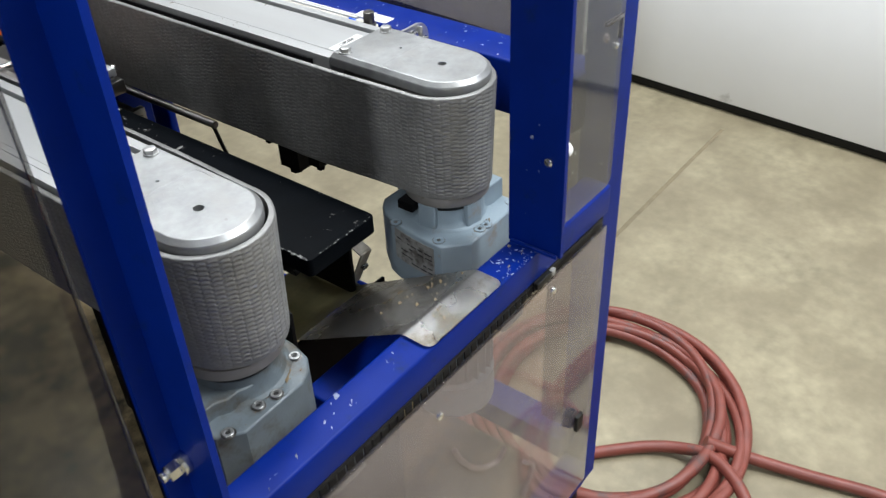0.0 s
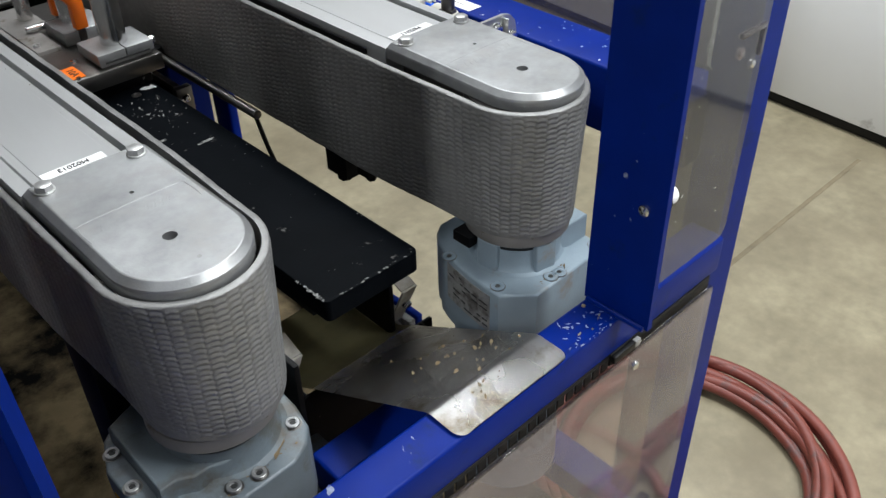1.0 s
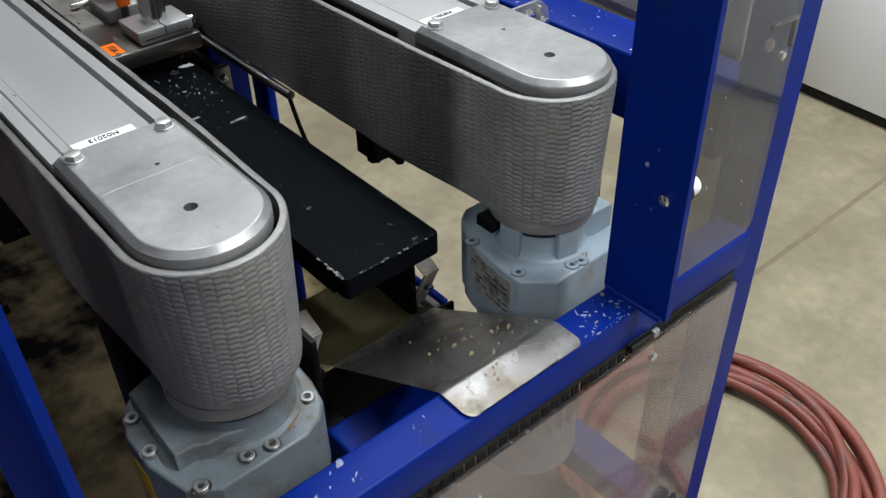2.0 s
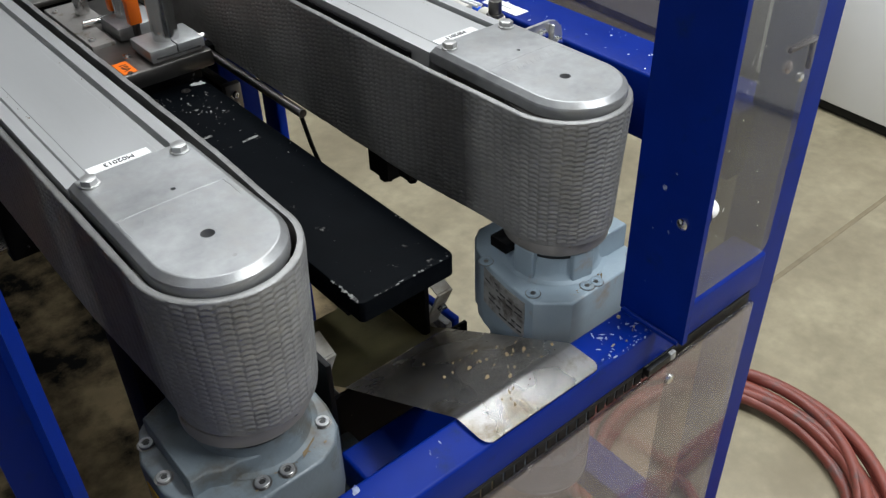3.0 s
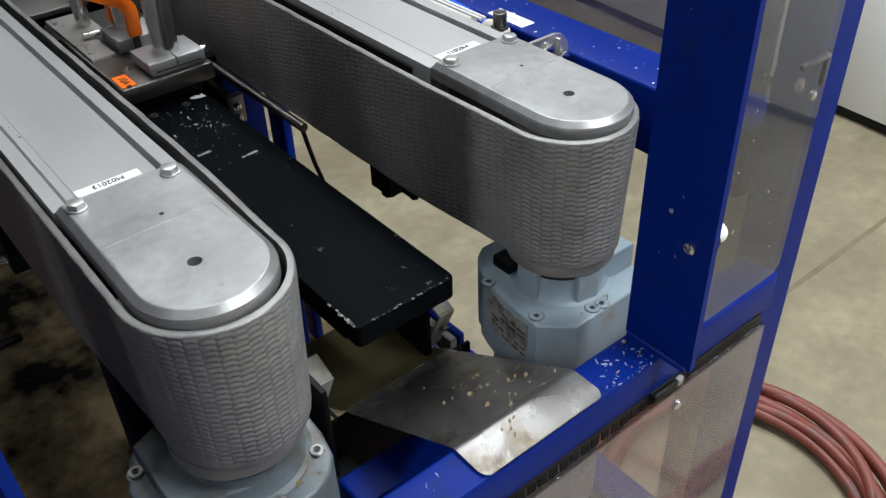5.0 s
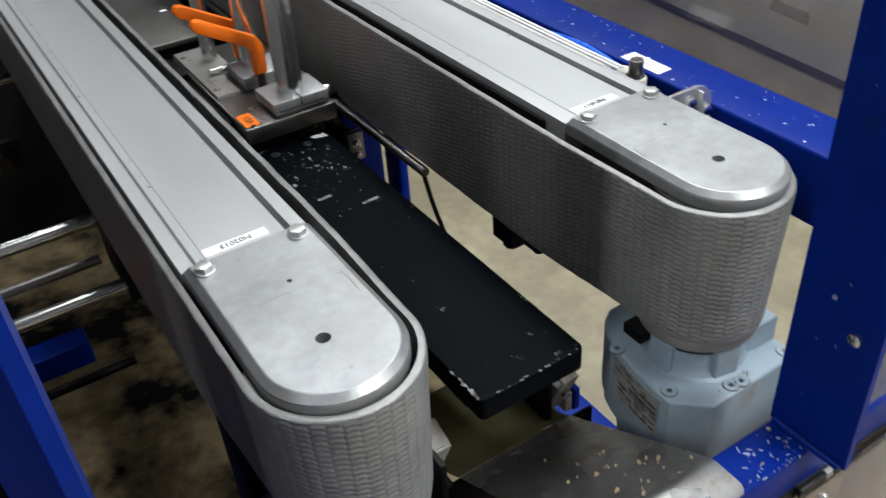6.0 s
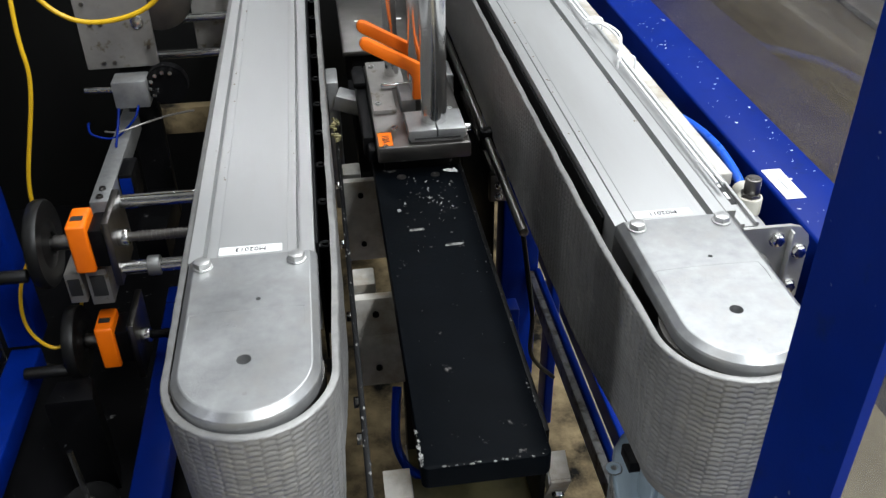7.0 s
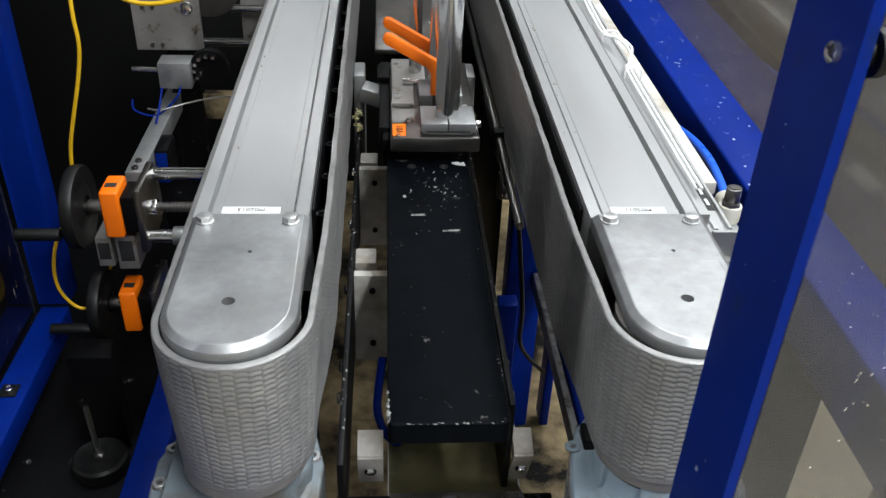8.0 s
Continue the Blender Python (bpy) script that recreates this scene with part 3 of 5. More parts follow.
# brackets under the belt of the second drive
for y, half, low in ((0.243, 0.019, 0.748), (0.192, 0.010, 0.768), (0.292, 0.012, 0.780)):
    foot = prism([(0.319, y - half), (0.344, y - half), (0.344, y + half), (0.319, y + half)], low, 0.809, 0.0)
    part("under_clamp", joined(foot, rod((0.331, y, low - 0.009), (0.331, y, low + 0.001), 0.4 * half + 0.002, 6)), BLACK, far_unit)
part("dark_skirt", box(0.299, 0.303, 0.59, 0.858, 0.46, 0.7425, 0.001), BLACK, far_unit, "black plate filling the dark below the belt")
part("skirt_bar", box(0.296, 0.306, 0.588, 0.87, 0.7428, 0.752, 0.001), DARK_STEEL, far_unit, "dull steel bar on the skirt plate")
ear = part("skirt_ear", box(0.292, 0.3175, 0.575, 0.5875, 0.708, 0.752, 0.002), DARK_STEEL, far_unit, "dull steel end bracket of the skirt")
for z in (0.718, 0.736):
    part("ear_bolt", turned(joined(rod((0, 0, 0), (0, 0, 0.0015), 0.006, 16), prism(ngon(0.005, 6), 0.001, 0.006, 0.001)), Matrix.Translation((0.305, 0.575, z)) @ Matrix.Rotation(math.pi / 2, 4, "X")), CHROME, ear)
part("guide_bar", rod((0.292, 0.36, 0.795), (0.292, 1.5, 0.795), 0.006, 14, 0.001), DARK_STEEL, far_unit, "dark steel guide bar under the belt")
part("guide_bar_holder", box(0.284, 0.32, 0.60, 0.62, 0.780, 0.808, 0.002), BLACK, far_unit)
tagged(part("sensor_cable", tube([(0.292, 0.365, 0.79), (0.296, 0.355, 0.75), (0.30, 0.33, 0.69), (0.31, 0.36, 0.60), (0.36, 0.42, 0.5)], 0.003, 8), RUBBER), "thin black cable hanging down from the guide bar", "cable")

# cable channel, hose and air fitting on the second drive
chan = [(0.0, 0.0), (0.036, 0.0), (0.036, 0.010), (0.033, 0.010), (0.033, 0.006), (0.022, 0.006), (0.022, 0.009), (0.018, 0.009), (0.018, 0.005), (0.010, 0.005), (0.010, 0.0255), (0.0, 0.0255)]
part("cable_channel", prism(chan, 0.165, 1.6, m=Matrix(((1, 0, 0, 0.4365), (0, 0, 1, 0), (0, 1, 0, 0.905), (0, 0, 0, 1)))), ALU_RAIL, far_unit)
for off, lift in ((0.0, 0.0), (0.006, 0.001)):
    tagged(part("white_cable", tube([(0.455 + off, 1.5, 0.938), (0.450 + off, 1.0, 0.938), (0.440 + off, 0.75, 0.940 + lift), (0.438 + off, 0.645, 0.944), (0.450 + off, 0.62, 0.948), (0.458 + off, 0.585, 0.947), (0.457, 0.555, 0.944),
                              (0.448, 0.53, 0.945), (0.442 + off, 0.50, 0.941), (0.441 + off, 0.30, 0.940), (0.441 + off, 0.20, 0.940)], 0.0017, 8), WHITE), "thin white sensor cable tied along the aluminium rail", "cable", "white cables")
for y in (0.64, 0.50):
    part("cable_tie", tube([(0.436, y, 0.935), (0.437, y, 0.948), (0.447, y, 0.951), (0.457, y, 0.947), (0.458, y, 0.932)], 0.0014, 6), WHITE, far_unit)
slide = part("slide_sticker", box(0.4605, 0.4685, 0.205, 0.262, 0.9105, 0.9118, 0), INK, far_unit, "black printed slide sticker")
part("print_bar", box(0.463, 0.466, 0.215, 0.228, 0.9117, 0.9121, 0), WHITE, slide)
part("print_bar", box(0.463, 0.466, 0.238, 0.250, 0.9117, 0.9121, 0), WHITE, slide)
fitting = part("air_fitting", joined(rod((0.494, 0.228, 0.886), (0.494, 0.228, 0.905), 0.0125, 24, 0.0015), rod((0.494, 0.232, 0.896), (0.496, 0.254, 0.900), 0.0105, 20, 0.003)), CREAM, far_unit, "cream elbow air fitting")
part("fitting_nut", joined(prism(ngon(0.0105, 6, 0.2, 0.494, 0.228), 0.905, 0.909, 0.001), rod((0.494, 0.228, 0.909), (0.494, 0.228, 0.9255), 0.0082, 18, 0.001),
                           rod((0.494, 0.228, 0.9255), (0.494, 0.228, 0.9265), 0.0055, 16)), DARK_STEEL, fitting)
tagged(part("air_tube", tube([(0.496, 0.252, 0.900), (0.4995, 0.275, 0.903), (0.503, 0.33, 0.905), (0.503, 0.39, 0.900), (0.499, 0.45, 0.890), (0.493, 0.52, 0.873), (0.490, 0.60, 0.85), (0.488, 0.78, 0.815), (0.488, 1.4, 0.80)], 0.005, 12), BLUE_TUBE),
       "bright blue air tube plugged into the cream fitting", "air tube")
part("cover_strip", box(0.4728, 0.4885, 0.262, 1.6, 0.898, 0.9125, 0.001), DUSTY, far_unit, "dusty aluminium cover strip")
part("fitting_block", box(0.437, 0.503, 0.166, 0.252, 0.862, 0.886, 0.003), ALU_RAIL, far_unit)
BRACKET = Matrix(((1, 0, 0, 0), (0, 0, 1, 0.128), (0, 1, 0, 0), (0, 0, 0, 1)))
clampb = part("mounting_bracket", joined(prism([(0.438, 0.84), (0.494, 0.84), (0.501, 0.844), (0.5045, 0.852), (0.5045, 0.912), (0.502, 0.922), (0.494, 0.930), (0.484, 0.933), (0.438, 0.933)], 0, 0.004, m=BRACKET), box(0.438, 0.442, 0.1322, 0.166, 0.84, 0.924, 0.001),
                                         box(0.482, 0.4845, 0.120, 0.1278, 0.842, 0.930, 0.001)), ZINC, far_unit, "zinc-plated angle bracket with bolts")
part("cylinder_end", rod((0.452, 0.116, 0.893), (0.452, 0.128, 0.893), 0.015, 28, 0.002), TAG, clampb)
for x, z in ((0.471, 0.920), (0.495, 0.905), (0.493, 0.865)):
    part("bolt", turned(joined(rod((0, 0, 0), (0, 0, 0.0015), 0.0075, 18), prism(ngon(0.0064, 6), 0.001, 0.006, 0.001)), Matrix.Translation((x, 0.128, z)) @ Matrix.Rotation(math.pi / 2, 4, "X")), CHROME, clampb)

# ---- gear motors ----
def gear_motor(cx, plate, label):
    paint = GREY_PAINT if plate else DARK_CAST_PAINT
    unit = thing("gear_motor", (cx, 0, 0.36), label, "gear motor", "belt drive gear motors")
    if plate:
        out = [(-0.030, 0.087), (-0.044, 0.078), (-0.0565, 0.063), (-0.0635, 0.044), (-0.0685, 0.022), (-0.0725, -0.002), (-0.0745, -0.024), (-0.0748, -0.045), (-0.0465, -0.072),
               (0.058, -0.070), (0.068, -0.058), (0.070, 0.05), (0.045, 0.087)]
        screws = ((-0.0645, 0.037), (-0.0645, -0.034), (-0.0145, -0.062), (-0.003, -0.0635), (0.060, -0.06), (0.055, 0.065))
    else:
        out = [(-0.040, 0.085), (-0.065, 0.072), (-0.077, 0.062), (-0.091, 0.029), (-0.0905, -0.012), (-0.079, -0.055), (-0.055, -0.073),
               (0.026, -0.071), (0.045, -0.062), (0.058, -0.046), (0.064, -0.02), (0.066, 0.02), (0.055, 0.065), (0.035, 0.085)]
        screws = ((-0.078, 0.043), (-0.0825, 0.0), (-0.067, -0.060), (-0.024, -0.0575), (-0.002, -0.0605), (0.049, -0.036), (0.055, 0.03))
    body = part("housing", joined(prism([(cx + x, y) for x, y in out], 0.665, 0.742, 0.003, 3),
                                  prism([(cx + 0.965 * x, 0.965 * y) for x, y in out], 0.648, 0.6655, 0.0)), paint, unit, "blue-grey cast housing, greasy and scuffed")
    if plate:
        part("side_block", prism([(cx + x, y) for x, y in ((0.018, -0.042), (0.066, -0.042), (0.068, 0.045), (0.03, 0.06))], 0.742, 0.772, 0.003, 3), paint, body)
    else:
        step = [(-0.072, 0.055), (-0.073, -0.034), (-0.058, -0.034), (-0.046, -0.041), (-0.033, -0.041), (-0.02, -0.046), (-0.004, -0.046), (0.02, 0.0), (0.0, 0.05), (-0.05, 0.064)]
        part("step", prism([(cx + x, y) for x, y in step], 0.742, 0.7605, 0.0025, 3), paint, body)
        shoulder = [(-0.004, -0.048), (0.012, -0.048), (0.026, -0.042), (0.044, -0.02), (0.056, 0.0), (0.056, 0.03), (0.0, 0.05)]
        part("shoulder", prism([(cx + x, y) for x, y in shoulder], 0.742, 0.762, 0.008, 4), paint, body)
        streak = [(0.0, -0.0022), (0.007, -0.003), (0.012, -0.0016), (0.021, -0.0024), (0.024, 0.0), (0.016, 0.0026), (0.006, 0.0018)]
        part("grease_streak", prism(streak, 0, 0.0008, m=pose(cx + 0.014, -0.0565, 0.7421, 0, 0, 33)), GRIME, unit, "dried brown grease streak")
        part("stop_screw", rod((cx + 0.016, -0.0535, 0.7915), (cx + 0.016, -0.0535, 0.7985), 0.0035, 12, 0.0006), CHROME, unit)
    pads = (3.25, 4.52, 5.76, 0.75, 1.95) if plate else (2.3,)
    part("boss", joined(lathe([(0.01, 0.7425), (0.057, 0.7425), (0.052, 0.7445), (0.0498, 0.748), (0.0486, 0.754), (0.048, 0.770), (0.01, 0.770)], (cx, 0, 0), 48),
                        *[turned(box(0.03, 0.0525, -0.013, 0.013, 0.7426, 0.7775, 0.0025, 3), Matrix.Translation((cx, 0, 0)) @ Matrix.Rotation(a, 4, "Z")) for a in pads]), paint, body)
    part("seal", lathe([(0.01, 0.770), (0.0475, 0.770), (0.0495, 0.778), (0.01, 0.778)], (cx, 0, 0), 40), RUBBER, unit)
    for x, y in screws:
        # flat dark disc and hexagon stand in for shade in well and socket
        part("screw_well", lathe([(0.0005, 0.7418), (0.0082, 0.7418), (0.0082, 0.7422), (0.0005, 0.7422)], (cx + x, y, 0), 24), DARK_STEEL, body)
        screw = socket_screw(unit, (cx + x, y, 0.7422), 0.0073 if plate else 0.0064, 0.0008 if plate else 0.0025, mat=paint if plate else ALU)
        part("socket", prism(ngon(0.0028, 6, 0.4, cx + x, y), 0.7424, 0.7429 if plate else 0.7436), INK if not plate else DARK_STEEL, screw)
    random.seed(31)
    grime = (lambda: (cx + random.uniform(-0.03, 0.012), random.triangular(-0.066, -0.05, -0.06), 0.7421)) if plate else (lambda: (cx + random.uniform(-0.05, 0.05), random.uniform(-0.068, -0.05), 0.7421))
    stuff(part("grime", flakes(16 if plate else 9, grime, 0.0035, 0.0003), GRIME, unit, "brown grime round the neck"))
    part("motor_flange", lathe([(0.02, 0.622), (0.064, 0.622), (0.064, 0.6475), (0.02, 0.6475)], (cx, 0.005, 0), 40), paint, unit)
    motor = part("finned_motor", rod((cx, 0.005, 0.46), (cx, 0.005, 0.6215), 0.052, 36), paint, unit, "grey motor with cooling fins")
    for k in range(24):
        a = 2 * math.pi * k / 24
        part("fin", turned(box(0.05, 0.063, -0.0013, 0.0013, 0.468, 0.612, 0), Matrix.Translation((cx, 0.005, 0)) @ Matrix.Rotation(a, 4, "Z")), paint, motor)
    part("fan_cover", lathe([(0.02, 0.395), (0.055, 0.395), (0.064, 0.405), (0.064, 0.4595), (0.02, 0.4595)], (cx, 0.005, 0), 40), paint, unit)
    part("terminal_box", box(cx + 0.066, cx + 0.125, -0.045, 0.055, 0.49, 0.60, 0.006), paint, unit)
    if plate:
        # worn rating plate bent round the flank, its print too worn to read
        flank = [(-0.0640, 0.0405), (-0.0685, 0.022), (-0.0725, -0.002), (-0.0745, -0.024), (-0.0748, -0.034)]

        def flank_strip(a, b, z0, z1, lift):
            ys = [p[1] for p in flank][::-1]
            xs = [p[0] for p in flank][::-1]
            pts = [(cx + float(np.interp(y, ys, xs)), y) for y in np.linspace(a, b, max(2, int(abs(b - a) / 0.006)))]
            return prism([(x - lift, y) for x, y in pts] + [(x + 0.0004, y) for x, y in pts[::-1]], z0, z1)

        tag = part("rating_plate", flank_strip(-0.033, 0.040, 0.686, 0.734, 0.0008), TAG, unit, "worn metal rating plate")
        random.seed(5)
        for r in range(6):
            y = -0.03
            while y < 0.028:
                w = random.uniform(0.004, 0.014)
                if random.random() < 0.6:
                    part("print_bar", flank_strip(y, min(0.036, y + w), 0.7268 - 0.0072 * r, 0.7286 - 0.0072 * r, 0.0011), INK, tag)
                y += w + 0.003
    else:
        part("warning_sticker", turned(box(-0.0006, 0.0004, -0.014, 0.018, -0.022, 0.022, 0), Matrix.Translation((cx - 0.0911, 0.006, 0.700)) @ Matrix.Rotation(radians(-0.7), 4, "Z")), YELLOW, unit, "yellow warning sticker")
    return unit


gear_motor(0.0, False, "dull dark grey gear motor with yellow sticker under the belt head")
gear_motor(0.3715, True, "blue-grey gear motor with worn rating plate below the belt head")

# ---- box bed ----
BED_THING = thing("transfer_bed", (0.18, 0.3, 0.60), "long black plastic-topped bed between the belts, edges chipped", "machine bed")
plank = [(0.2385, 0.735), (0.126, 0.735)]
for cx, cy, a0 in ((0.132, 0.012, math.pi), (0.2305, 0.014, 1.5 * math.pi)):
    r = cy - 0.006
    plank += [(cx + r * math.cos(a0 + k * math.pi / 10), cy + r * math.sin(a0 + k * math.pi / 10)) for k in range(6)]
part("top_plank", prism(plank, 0.782, 0.805, 0.0022, 2), BED, BED_THING, "worn black plastic plank with white scuffs")
part("plank_backing", box(0.135, 0.229, 0.045, 0.73, 0.760, 0.7815, 0.001), BLACK, BED_THING)
for x, front in ((0.079, 0.0), (0.247, 0.069)):
    part("side_plate", box(x, x + 0.006, front, 0.86, 0.645, 0.762 if x < 0.2 else 0.768, 0.001), BLACK, BED_THING)
    for y in (0.11, 0.16, 0.30, 0.45, 0.60):
        part("bolt", turned(prism(ngon(0.006, 6), 0, 0.005, 0.0008), Matrix.Translation((x if x < 0.2 else x + 0.006, y, 0.742)) @ Matrix.Rotation((-1 if x < 0.2 else 1) * math.pi / 2, 4, "Y")), CHROME, BED_THING)
for y in (0.318, 0.592):
    cross = part("cross_plate", joined(box(0.0852, 0.2465, y, y + 0.012, 0.695, 0.75, 0.001), box(0.0852, 0.2465, y + 0.001, y + 0.012, 0.615, 0.6945, 0.001)), DUSTY, BED_THING, "bare metal cross plate")
    for x in (0.108, 0.236):
        for z in (0.728, 0.645):
            part("screw", rod((x, y - 0.003, z), (x, y, z), 0.004, 14), BLACK, cross)
    part("spacer_block", box(0.0852, 0.112, y + 0.05, y + 0.085, 0.69, 0.735, 0.002), DUSTY, BED_THING)
    part("spacer_block", box(0.222, 0.2465, y + 0.05, y + 0.085, 0.69, 0.735, 0.002), DUSTY, BED_THING)
part("blue_strap", tube([(0.121, 0.20, 0.72), (0.116, 0.175, 0.695), (0.115, 0.158, 0.675), (0.124, 0.15, 0.65), (0.140, 0.15, 0.632)], 0.005, 8, 6), BLUE, BED_THING, "blue strap hanging beside the bed")
part("leg", box(0.16, 0.20, 0.30, 0.317, 0.14, 0.7595, 0.002), BLACK, BED_THING)
part("leg", box(0.16, 0.20, 0.62, 0.66, 0.14, 0.7595, 0.002), BLACK, BED_THING)
for x in (0.148, 0.192):
    for y in (0.553, 0.498):
        socket_screw(BED_THING, (x + 0.012, y, 0.8053), 0.006, 0.0012, mat=DARK_STEEL)

random.seed(11)
stuff(part("edge_wear", joined(flakes(34, lambda: (random.uniform(0.1258, 0.1285), random.triangular(0.007, 0.06, 0.012), 0.8046), 0.0026, 0.0004),
                          flakes(22, lambda: (random.uniform(0.14, 0.237), random.uniform(0.0068, 0.009), 0.8046), 0.0024, 0.0004, 0),
                          flakes(16, lambda: (random.uniform(0.2345, 0.2382), random.uniform(0.008, 0.11), 0.8046), 0.0022, 0.0004, 90),
                          flakes(34, lambda: (random.triangular(0.145, 0.235, 0.215), random.triangular(0.36, 0.50, 0.45), 0.80495), 0.0042, 0.0002, 75, 0.07),
                          flakes(26, lambda: (random.triangular(0.145, 0.235, 0.2), random.triangular(0.38, 0.50, 0.46), 0.80495), 0.003, 0.0002, 15, 0.08),
                          flakes(30, lambda: (random.uniform(0.128, 0.236), random.uniform(0.03, 0.50), 0.80495), 0.0009, 0.0002),
                          flakes(40, lambda: (random.uniform(0.0795, 0.0845), random.uniform(0.02, 0.80), 0.7619), 0.0026, 0.0004, 90, 0.2),
                          flakes(26, lambda: (random.uniform(0.2475, 0.2525), random.uniform(0.08, 0.80), 0.7679), 0.0026, 0.0004, 90, 0.2),
                          flakes(14, lambda: (random.uniform(0.13, 0.232), random.uniform(0.03, 0.36), 0.80495), 0.0012, 0.0002)), SCUFF, BED_THING, "pale chips and scuffs"))
part("scuff", prism([(-0.011, -0.002), (0.008, -0.0026), (0.012, 0.0005), (0.006, 0.0024), (-0.010, 0.0018)], 0, 0.0002, m=pose(0.204, 0.335, 0.8049, 0, 0, 4)), SCUFF, BED_THING)
part("scuff", prism([(-0.009, -0.0022), (0.009, -0.0026), (0.009, 0.002), (-0.008, 0.0026)], 0, 0.0002, m=pose(0.165, 0.372, 0.8049, 0, 0, 2)), SCUFF, BED_THING)
stuff(part("tape_scrap", flakes(7, lambda: (random.uniform(0.19, 0.235), random.uniform(0.50, 0.56), 0.8051), 0.018, 0.0006), WHITE, BED_THING, "torn white tape scraps"))

for x0, x1 in ((0.0955, 0.1215), (0.2535, 0.2735)):
    tab = part("end_tab", turned(joined(box(x0, x1, -0.0015, 0.0015, -0.05, 0.02, 0.001), box(x0, x1, 0.0016, 0.03, 0.017, 0.02, 0.001)), pose(0, 0.062, 0.695, 24, 0, 0)), DUSTY, BED_THING, "bent steel end tab")
    part("tab_bolt", turned(prism(ngon(0.006, 6), 0, 0.005, 0.0008), pose((x0 + x1) / 2, 0.062, 0.688, 114, 0, 0)), CHROME, tab)
# chute under the end of the bed
CHUTE = thing("scrap_chute", (0.198, -0.05, 0.63), "bent stainless sheet chute with scratched bright lip and dirt", "chute")


def bent_sheet(prof, x0, x1, thick=0.0022):
    """A thin sheet bent along x: rows of y, z and how far its corners draw in."""
    bm = bmesh.new()
    rows = [[bm.verts.new((x, y, z)) for x in (x0 + inset, x1 - inset)] for y, z, inset in prof]
    for p, q in zip(rows, rows[1:]):
        bm.faces.new((p[0], p[1], q[1], q[0]))
    bmesh.ops.solidify(bm, geom=list(bm.faces), thickness=thick)
    return bm


part("sheet", bent_sheet([(-0.1615, 0.7600, 0.009), (-0.1605, 0.7600, 0.0055), (-0.158, 0.7601, 0.0027), (-0.1545, 0.7603, 0.0008), (-0.151, 0.7604, 0), (-0.126, 0.7612, 0), (-0.122, 0.7606, 0),
                          (-0.118, 0.7588, 0), (0.040, 0.667, 0), (0.056, 0.6585, 0)], 0.1285, 0.266), STEEL, CHUTE, "", 20)
part("pan", bent_sheet([(0.0565, 0.6582, 0), (0.07, 0.6495, 0), (0.085, 0.641, 0), (0.10, 0.637, 0), (0.19, 0.633, 0)], 0.1275, 0.265), PAN_SHADED, CHUTE, "lower pan of the chute, dark reflection put into its olive colour")
part("pan_edge", box(0.1262, 0.1273, 0.062, 0.19, 0.632, 0.6415, 0.0003), ZINC, CHUTE, "bright worn edge of the pan")
FLANK = Matrix(((0, 0, 1, 0.2662), (1, 0, 0, 0), (0, 1, 0, 0), (0, 0, 0, 1)))
part("side_flange", prism([(0.075, 0.643), (0.19, 0.632), (0.178, 0.648), (0.160, 0.662), (0.142, 0.669), (0.124, 0.668), (0.108, 0.660), (0.092, 0.650)], 0, 0.002, m=FLANK), ZINC, CHUTE, "worn bright side flange")
part("flange_bolt", rod((0.261, 0.132, 0.655), (0.2725, 0.132, 0.655), 0.006, 6), DARK_STEEL, CHUTE)
stuff(part("dirt", joined(flakes(12, lambda: (lambda u: (random.triangular(0.15, 0.262, 0.23), -0.118 + 0.16 * u, 0.7592 - 0.0927 * u))(random.random() ** 2), 0.002, 0.0003, 60, 0.12),
                          flakes(4, lambda: (lambda u: (random.uniform(0.132, 0.262), -0.118 + 0.16 * u, 0.7592 - 0.0927 * u))(random.random()), 0.0011, 0.0006)), GRIME, CHUTE, "dried glue and cardboard dust"))
stuff(part("grime_film", flakes(40, lambda: (lambda u: (random.triangular(0.165, 0.262, 0.235), -0.116 + 0.09 * u, 0.7582 - 0.0521 * u))(random.random() ** 1.5), 0.0032, 0.0002, 50, 0.15), GRIME, CHUTE, "brown smears of dried glue"))
stuff(part("lip_dirt", flakes(12, lambda: (random.uniform(0.165, 0.215), random.uniform(-0.15, -0.128), 0.7612), 0.0024, 0.0002, 30, 0.15), GRIME, CHUTE))

# ---- clear guards ----
def guard_sheet(x0, x1, y0, y1, z0, z1, r):
    """A sheet standing in the xz plane with one rounded lower corner at x1."""
    out = [(x0, z0)] + [(x1 - r + r * math.sin(a), z0 + r - r * math.cos(a)) for a in [k * math.pi / 16 for k in range(9)]] + [(x1, z1), (x0, z1)]
    return prism(out, y0, y1, m=Matrix(((1, 0, 0, 0), (0, 0, 1, 0), (0, 1, 0, 0), (0, 0, 0, 1))))


def guard(name, bm, label, mat=None):
    ob = tagged(part(name, bm, mat or CLEAR), label, "guard panel", "clear machine guards")
    ob.visible_shadow = mat in (SMOKE, DARK_SMOKE)
    return ob


g = guard("guard_panel", guard_sheet(0.370, 0.524, -0.1575, -0.1525, 0.7585, 1.9, 0.014), "scratched clear plastic guard beside the blue post", GREY_CLEAR)
g2 = guard("guard_door", box(-0.155, 0.508, -0.1665, -0.1615, 0.17, 0.698, 0.001), "scuffed clear plastic lower guard below the crossbar", HAZY)
g3 = guard("guard_panel", box(-0.40, -0.2005, -0.1535, -0.1485, 0.764, 1.9, 0.001), "clear plastic guard with a pale edge beside the blue post", SMOKE)
